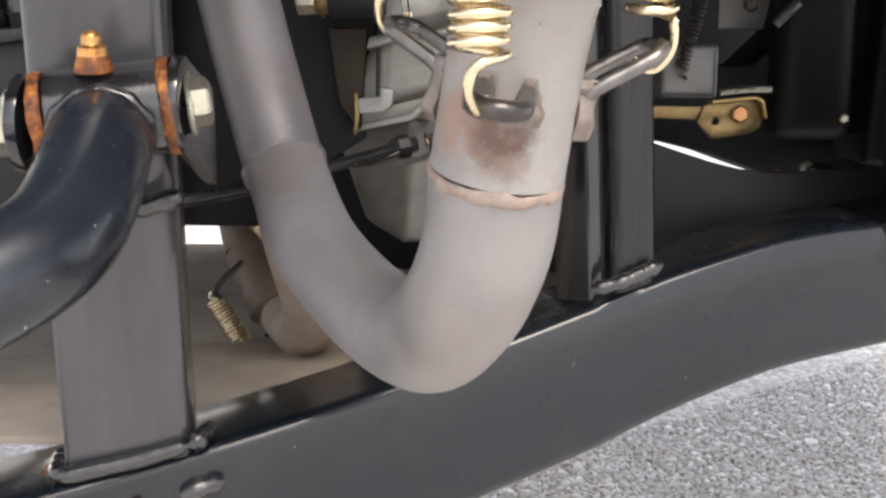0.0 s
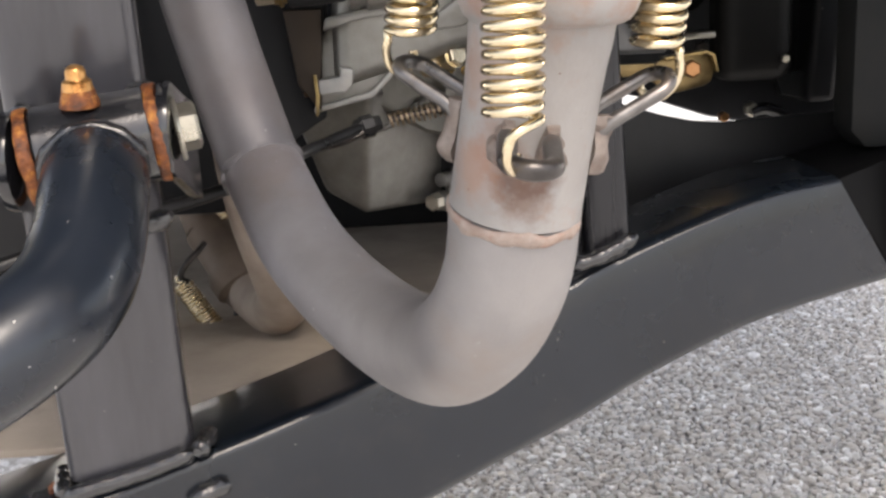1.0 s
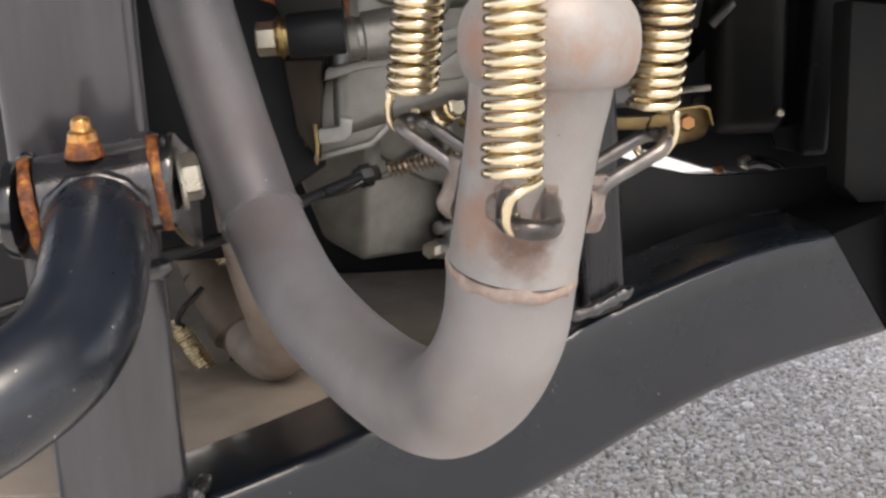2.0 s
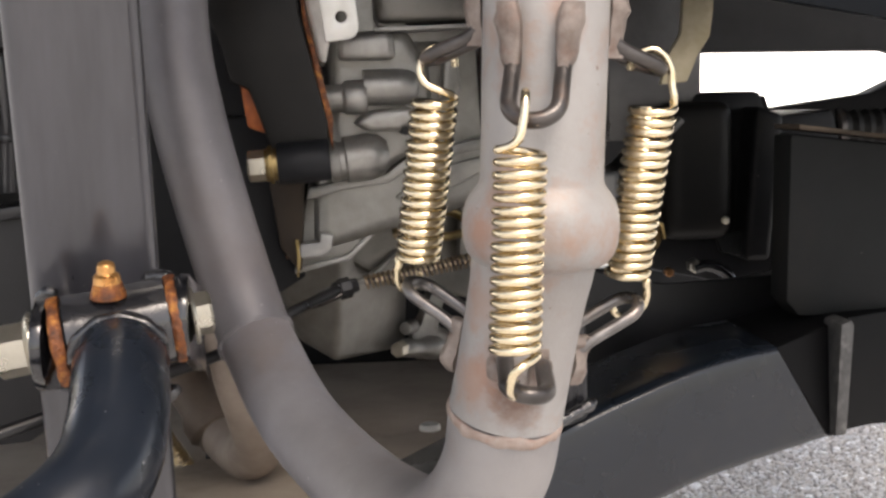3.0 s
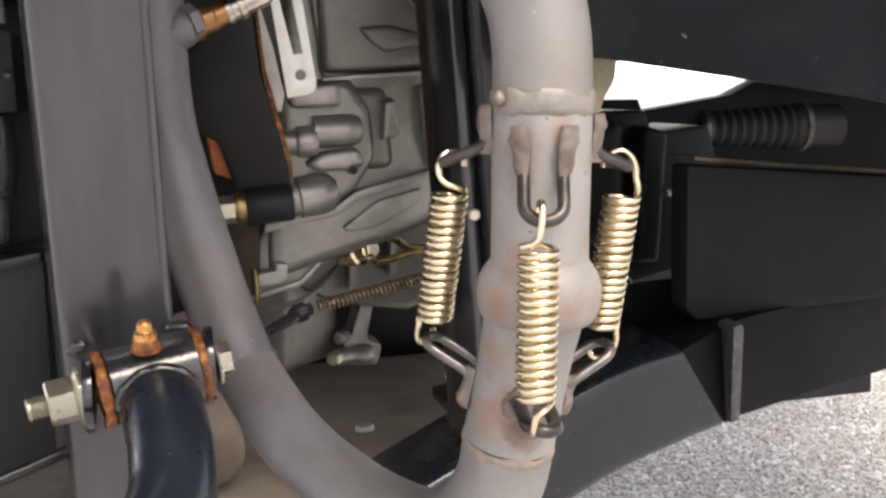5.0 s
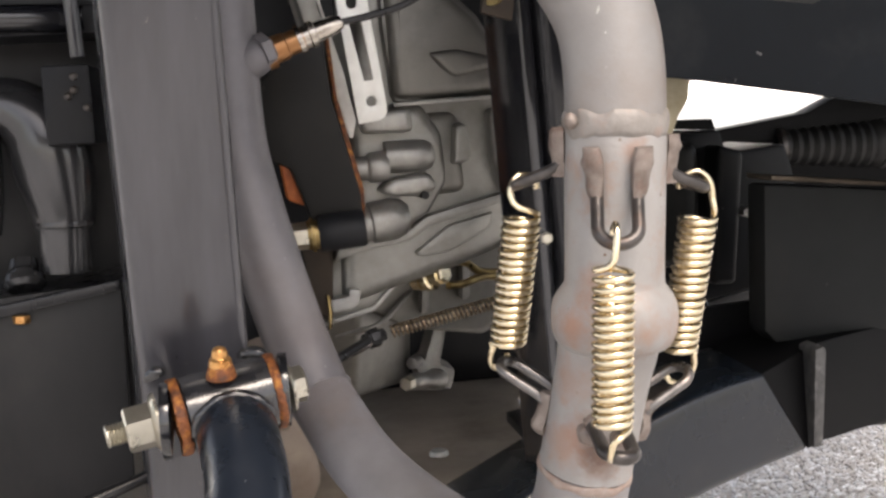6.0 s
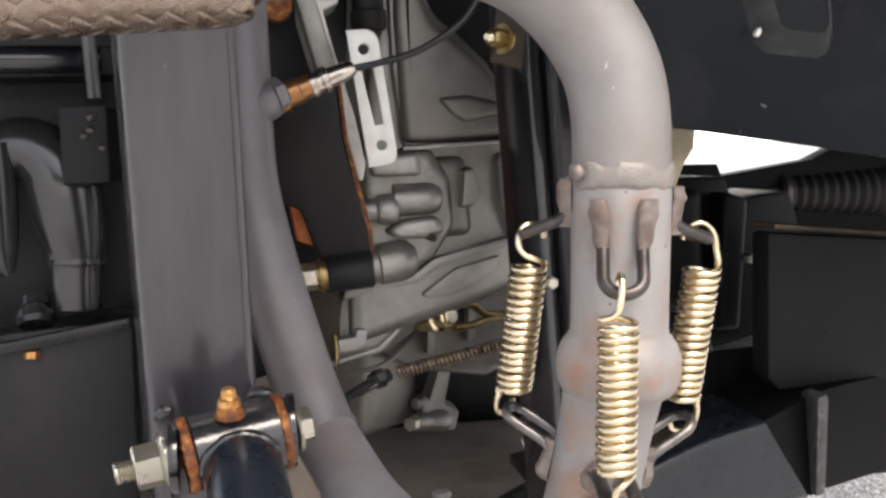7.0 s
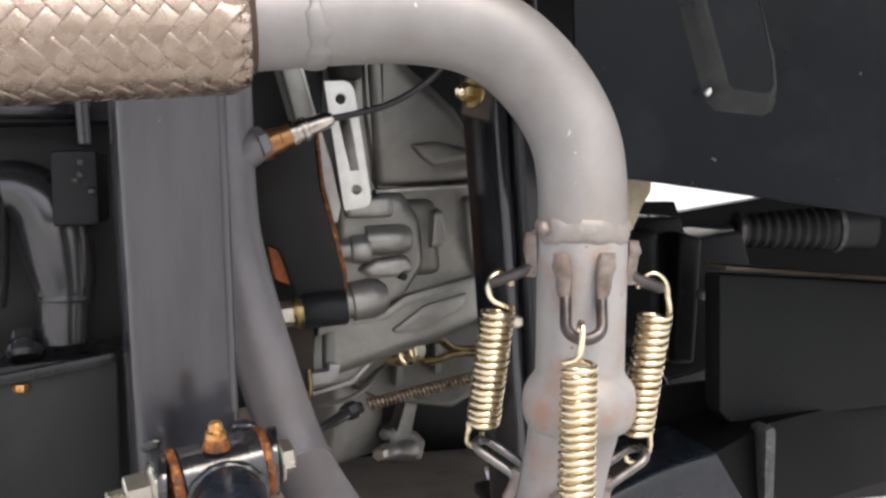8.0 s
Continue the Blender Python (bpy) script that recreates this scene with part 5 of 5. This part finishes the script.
part("box_body", slab([(0.240, 0.585), (0.60, 0.545), (0.60, 0.462), (0.254, 0.476), (0.244, 0.486)], lambda x, z: 0.578 + 0.25 * (x - 0.233) + 0.1 * (0.59 - z), lambda x, z: 0.604 + 0.25 * (x - 0.233) + 0.1 * (0.59 - z), 0.004), BOX, bx)
part("lid_edge", slab([(0.247, 0.5897), (0.60, 0.5485), (0.60, 0.5455), (0.247, 0.5867)], lambda x, z: 0.581 + 0.25 * (x - 0.233), 0.62, 0.001), DUST_EDGE, bx, "dusty brown lid edge")

bx.location, bx.scale = (0.4276, 0.6078, 0.4607), (1.060,) * 3
gear = thing("gearbox", (0.31, 0.9, 0.5), "black gearbox casing with ribs deep under the vehicle", "gearbox")
part("casing", slab([(0.297, 0.612), (0.355, 0.6125), (0.3585, 0.596), (0.375, 0.591), (0.42, 0.596), (0.46, 0.45), (0.43, 0.415), (0.30, 0.452), (0.261, 0.460), (0.22, 0.4745), (0.184, 0.4830), (0.125, 0.495), (0.125, 0.545), (0.250, 0.545), (0.279, 0.574)], 0.90, 1.02, 0.006), PLASTIC, gear)
part("dome", box((0.262, 0.872, 0.488), (0.322, 0.93, 0.604), 0.016, 4), RUBBER, gear, "rounded black cover")
part("cover", slab([(0.330, 0.47), (0.352, 0.47), (0.362, 0.592), (0.338, 0.600)], 0.868, 0.92, 0.006, 3), PLASTIC, gear)
for k, (x, z) in enumerate(((0.245, 0.59), (0.345, 0.585), (0.255, 0.515), (0.36, 0.50))):
    part("cover_bolt", hexa((x, 0.90, z), (x, 0.893, z), 0.009), STEEL if k == 1 else ROD, gear, "", 25)
part("upper_bracket", slab([(0.222, 0.572), (0.257, 0.572), (0.263, 0.600), (0.302, 0.604), (0.302, 0.655), (0.289, 0.690), (0.222, 0.690)], 0.903, 0.909, 0.001), GREYPLATE, gear, "dark grey bracket plate beside the clip")
part("rib", slab([(0.335, 0.47), (0.345, 0.47), (0.352, 0.59), (0.342, 0.59)], 0.885, 0.905, 0.002), PAINT_GLOSS, gear)
part("cover_strip", slab([(0.3359, 0.5643), (0.3509, 0.5639), (0.3505, 0.5298), (0.3474, 0.5161), (0.3390, 0.5258)], 0.880, 0.890, 0.002), GREYPLATE, gear, "grey shiny strip on the gearbox")
part("cover_bolt", hexa((0.3660, 0.8850, 0.5358), (0.3640, 0.8660, 0.5360), 0.008), STRAP, gear, "bright bolt head", 25)
part("grey_pad", slab([(0.3089, 0.4921), (0.3347, 0.4956), (0.3365, 0.4710), (0.3138, 0.4762)], 0.880, 0.89, 0.003), PRESSING, gear, "dull grey cast pad")
part("pipe", tube_bm(spline([(0.2164, 0.8600, 0.5236), (0.2369, 0.8600, 0.5260), (0.2548, 0.8650, 0.5264)], 6), 0.0028, 12), STEEL, gear, "thin pale metal pipe")
# grey strip in place of the specular glint on the black cover
part("cover_glint", tube_bm(spline([(0.2560, 0.8650, 0.5736), (0.2645, 0.8620, 0.5830), (0.2715, 0.8640, 0.5895)], 6), 0.0036, 14), GREYPLATE, gear, "grey strip modelled as a glint on the black cover")
part("cover_bolt", hexa((0.3133, 0.8720, 0.5051), (0.3110, 0.8640, 0.5053), 0.006), STEEL, gear, "", 25)
part("foot", box((0.34, 0.95, 0.3485), (0.40, 1.0, 0.45), 0.003), PLASTIC, gear)
part("tube_end", turned((0.335, 0.90, 0.433), (0.395, 0.90, 0.436), [(0, 0.0075), (0.002, 0.0085), (0.058, 0.0085), (0.06, 0.007)], 24), GREYPLATE, gear, "grey tube end")

lever = thing("brake_lever", (0.19, 0.736, 0.508), "dull yellow plated lever with clamp bolt", "lever")
part("arm", slab([(0.130, 0.5150), (0.1765, 0.5148), (0.184, 0.5160), (0.184, 0.5050), (0.1713, 0.5063), (0.130, 0.5075)], 0.733, 0.739, 0.001), BRASS_DARK, lever)
cl = plate([[(0.1765, 0.5148), (0.1808, 0.5167), (0.2073, 0.5199), (0.2115, 0.5180), (0.2134, 0.5080), (0.2110, 0.5020), (0.2065, 0.4995), (0.1860, 0.4955), (0.1818, 0.4955), (0.1730, 0.5050)], ring_outline(0.1838, 0.5058, 0.0030)[::-1]], 0.003, 0.0006)
bmesh.ops.transform(cl, matrix=Matrix.Translation((0, 0.731, 0)), verts=cl.verts)
part("clamp_cheek", cl, BRASS_DARK, lever, "folded cheek plate of the clamp")
part("clamp_flange", slab([(0.1800, 0.5185), (0.2075, 0.5218), (0.2130, 0.5195), (0.2155, 0.5080), (0.2138, 0.5080), (0.2112, 0.5178), (0.2073, 0.5199), (0.1808, 0.5167)], 0.724, 0.738, 0.0005), GOLD_DULL, lever, "pale folded rim of the clamp")
part("clamp_bolt", hexa((0.1979, 0.730, 0.5105), (0.1979, 0.722, 0.5105), 0.0100), COPPER, lever, "", 25)
part("block", box((0.1520, 0.75, 0.5200), (0.1890, 0.80, 0.5550), 0.004, 3), GREYPLATE, lever, "grey square block")

inner = thing("inner_panel", (0.2, 0.68, 0.45), "black curved inner panel above the rail", "panel")
part("sheet", slab([(0.12, 0.50), (0.150, 0.4905), (0.186, 0.479), (0.205, 0.4745), (0.225, 0.472), (0.30, 0.476), (0.50, 0.49), (0.50, 0.36), (0.12, 0.36)], 0.75, 0.756, 0.001), APRON, inner)
part("floor", slab([(0.10, 0.405), (0.50, 0.47), (0.50, 0.462), (0.10, 0.397)], lambda x, z: rail_y(x) + 0.093, 0.75, 0.001), APRON, inner)

part("grey_plate", slab([(0.329, 0.454), (0.377, 0.463), (0.380, 0.447), (0.334, 0.438)], 0.878, 0.884, 0.001), GREYPLATE, gear, "worn grey plate")
part("cover_bolt", hexa((0.290, 0.885, 0.466), (0.290, 0.876, 0.466), 0.010), STEEL, gear, "", 25)
part("cover_bolt", hexa((0.268, 0.885, 0.461), (0.268, 0.878, 0.461), 0.007), COPPER, gear, "", 25)
part("bracket_arm", tube_bm(spline([(0.290, 0.88, 0.464), (0.302, 0.878, 0.466), (0.318, 0.876, 0.458), (0.326, 0.874, 0.440)], 6), 0.005, 12), PAINT_GLOSS, gear)
dsp = thing("return_spring", (0.169, 0.74, 0.56), "thin dark steel return spring hanging by the lever", "spring")
dq0, dq1 = Vector((0.1755, 0.74, 0.590)), Vector((0.163, 0.74, 0.538))
dd = (dq1 - dq0).normalized()
du = (Vector((0, 1, 0)) - dd * dd.y).normalized()
dw = dd.cross(du)
part("coil", tube_bm([tuple(dq0 + (dq1 - dq0) * (i / 260) + du * 0.0042 * math.cos(i * 0.45) + dw * 0.0042 * math.sin(i * 0.45)) for i in range(261)], 0.0008, 6), ROD, dsp)
part("end_hook", tube_bm(spline([tuple(dq1 + dw * 0.004), tuple(dq1 + dd * 0.004), (0.166, 0.742, 0.5335), (0.168, 0.748, 0.532)], 5), 0.0008, 6), ROD, dsp)

# ---- drive shaft with boot ----
shaft = thing("drive_shaft", (0.60, 1.25, 0.575), "black drive shaft with ribbed rubber boot", "drive shaft")
part("shaft_tube", turned((0.44, 1.25, 0.573), (0.60, 1.25, 0.576), [(0, 0.013), (0.16, 0.013)], 24), PAINT_GLOSS, shaft)
prof = [(0, 0.016), (0.004, 0.0245), (0.010, 0.0245)]
for k in range(9):
    prof += [(0.016 + 0.014 * k, 0.0215 + 0.0009 * k), (0.023 + 0.014 * k, 0.0250 + 0.0009 * k)]
prof += [(0.145, 0.030), (0.20, 0.031)]
part("boot", turned((0.585, 1.25, 0.5765), (0.78, 1.25, 0.572), prof, 32), RUBBER, shaft, "black ribbed rubber boot")
part("clamp", turned((0.728, 1.249, 0.5735), (0.742, 1.249, 0.5732), [(0, 0.0300), (0.001, 0.0330), (0.008, 0.0330), (0.009, 0.0300)], 32), WORN, shaft, "worn metal boot clamp")
part("clamp", turned((0.585, 1.249, 0.5765), (0.60, 1.249, 0.576), [(0, 0.0235), (0.001, 0.0255), (0.007, 0.0255), (0.008, 0.0235)], 32), ROD, shaft, "dark metal boot clamp")

part("boot_bolt", hexa((0.5697, 1.2280, 0.5683), (0.5687, 1.2180, 0.5683), 0.011), STRAP, shaft, "bright bolt head on the boot clamp", 25)
shaft.location, shaft.scale = (0.6594, 1.3679, 0.5665), (1.090,) * 3
# yellow clip in the gap
clip = slab([(0.2040, 0.6705), (0.2231, 0.6702), (0.2230, 0.6593), (0.2210, 0.6429), (0.2137, 0.6321), (0.2067, 0.6151), (0.1894, 0.6133), (0.1945, 0.6325), (0.2023, 0.6444)], 0.657, 0.663, 0.0012)
tagged(part("mounting_clip", clip, CLIP), "dull yellow plated steel clip hanging behind the body panel", "clip")

# ---- dark casting beside the post ----
case = thing("gear_housing", (-0.20, 0.62, 0.57), "black cast housing on a bolted grey ledge beside the post", "housing")
BULB = [(-0.2008, 0.6100, 0.5600, 0.0146), (-0.2002, 0.6100, 0.5779, 0.0154), (-0.1996, 0.6100, 0.5872, 0.0160), (-0.1995, 0.6100, 0.5905, 0.0180), (-0.1998, 0.6100, 0.6013, 0.0205), (-0.2018, 0.6100, 0.6176, 0.0234), (-0.2044, 0.6100, 0.6348, 0.0240), (-0.2120, 0.6100, 0.6497, 0.0218), (-0.2259, 0.6100, 0.6585, 0.0192), (-0.2454, 0.6100, 0.6554, 0.0178), (-0.2652, 0.6100, 0.6480, 0.0172)]
bulb_line = spline(BULB, 6)
part("bulb", tube_bm(bulb_line, [q[3] for q in bulb_line], 44), HOUSING, case, "glossy black swollen elbow casting")
part("bulb_collar", turned((-0.1996, 0.6100, 0.5872), (-0.1995, 0.6100, 0.5915), [(0, 0.0165), (0.0008, 0.0182), (0.0030, 0.0186), (0.0042, 0.0180)], 40), HOUSING, case)
part("side_stub", tube_bm([(-0.2440, 0.5980, 0.6620), (-0.2435, 0.5980, 0.6417), (-0.2435, 0.5980, 0.6217), (-0.2428, 0.5980, 0.6017), (-0.2405, 0.5980, 0.5900), (-0.2375, 0.5980, 0.5838)], [0.0140, 0.0148, 0.0146, 0.0128, 0.0090, 0.0050], 28), HOUSING, case, "glossy black rounded lobe")
part("stub_nut", turned((-0.2252, 0.6100, 0.5674), (-0.2239, 0.6000, 0.5500), [(0, 0.0085), (0.006, 0.0090), (0.0065, 0.0075), (0.010, 0.0075), (0.0105, 0.0120), (0.0150, 0.0125), (0.0180, 0.0100)], 24), HOUSING, case, "black fitting on the ledge")
part("bolt_block", box((-0.1998, 0.578, 0.6362), (-0.1730, 0.66, 0.6815), 0.0022), PLASTIC, case)
for bolt_x, bolt_z in ((-0.1820, 0.6748), (-0.1860, 0.6638), (-0.1825, 0.6672), (-0.1762, 0.6569)):
    part("block_bolt", hexa((bolt_x, 0.579, bolt_z), (bolt_x, 0.5755, bolt_z), 0.0042), ROD, case, "", 25)
part("beam", turned((-0.30, 0.60, 0.712), (-0.176, 0.60, 0.7095), [(0, 0.0085), (0.118, 0.0085), (0.12, 0.0072), (0.124, 0.0072)], 24), PAINT_GLOSS, case)
part("rod", turned((-0.1797, 0.585, 0.6850), (-0.1826, 0.585, 0.76), [(0, 0.003), (0.001, 0.0042), (0.075, 0.0042)], 18), PAINT, case)
part("flange", box((-0.260, 0.60, 0.700), (-0.150, 0.66, 0.718), 0.004), PLASTIC, case)
part("housing_back", box((-0.40, 0.655, 0.43), (-0.152, 0.70, 0.85), 0.004), APRON, case)
part("ledge", slab([(-0.2926, 0.5417), (-0.2350, 0.5464), (-0.1667, 0.5565), (-0.1670, 0.5505), (-0.2024, 0.5446), (-0.2354, 0.5395), (-0.2931, 0.5331)], 0.577, 0.66, 0.0015), POST_SHADED, case, "grey-black bolted ledge")
part("ledge_bolt", hexa((-0.2243, 0.5830, 0.5394), (-0.2245, 0.5830, 0.5345), 0.0085), NIPPLE, case, "", 25)
part("apron", slab([(-0.31, 0.545), (-0.167, 0.5545), (-0.1695, 0.435), (-0.185, 0.425), (-0.31, 0.415)], 0.585, 0.592, 0.001), APRON, case, "black apron sheet below the ledge")

# ---- unseen bed floor, added above to shade the underside, and the far body side ----
bed = thing("assumed_cargo_bed", (0, 0.9, 0.98), "assumed black cargo bed floor, unseen, shading the underside, with black skirts", "cargo bed")
part("shading_bed_floor", box((-0.95, 0.20, 0.96), (1.2, 1.9, 1.0), 0.005), PLASTIC, bed)
part("cross_member", box((-0.13, 1.08, 0.3492), (0.20, 1.12, 0.47), 0.004), PLASTIC, bed, "dark cross member behind the sump")
part("far_skirt", slab([(-0.95, 0.372), (0.19, 0.372), (0.21, 0.472), (0.36, 0.472), (0.37, 0.665), (0.68, 0.665), (0.80, 0.628), (1.2, 0.60), (1.2, 0.958), (-0.95, 0.958)], 1.30, 1.33, 0.003), PLASTIC, bed)
part("far_lower_sill", slab([(0.20, 0.405), (0.62, 0.412), (0.62, 0.33), (0.20, 0.33)], 1.29, 1.32, 0.002), PLASTIC, bed)
part("far_sill", slab([(0.445, 0.615), (0.549, 0.613), (0.555, 0.5965), (0.69, 0.6135), (0.739, 0.6353), (0.769, 0.66), (1.3, 0.66), (1.3, 0.46), (0.445, 0.47)], 1.36, 1.40, 0.002), BOXBLACK, bed)
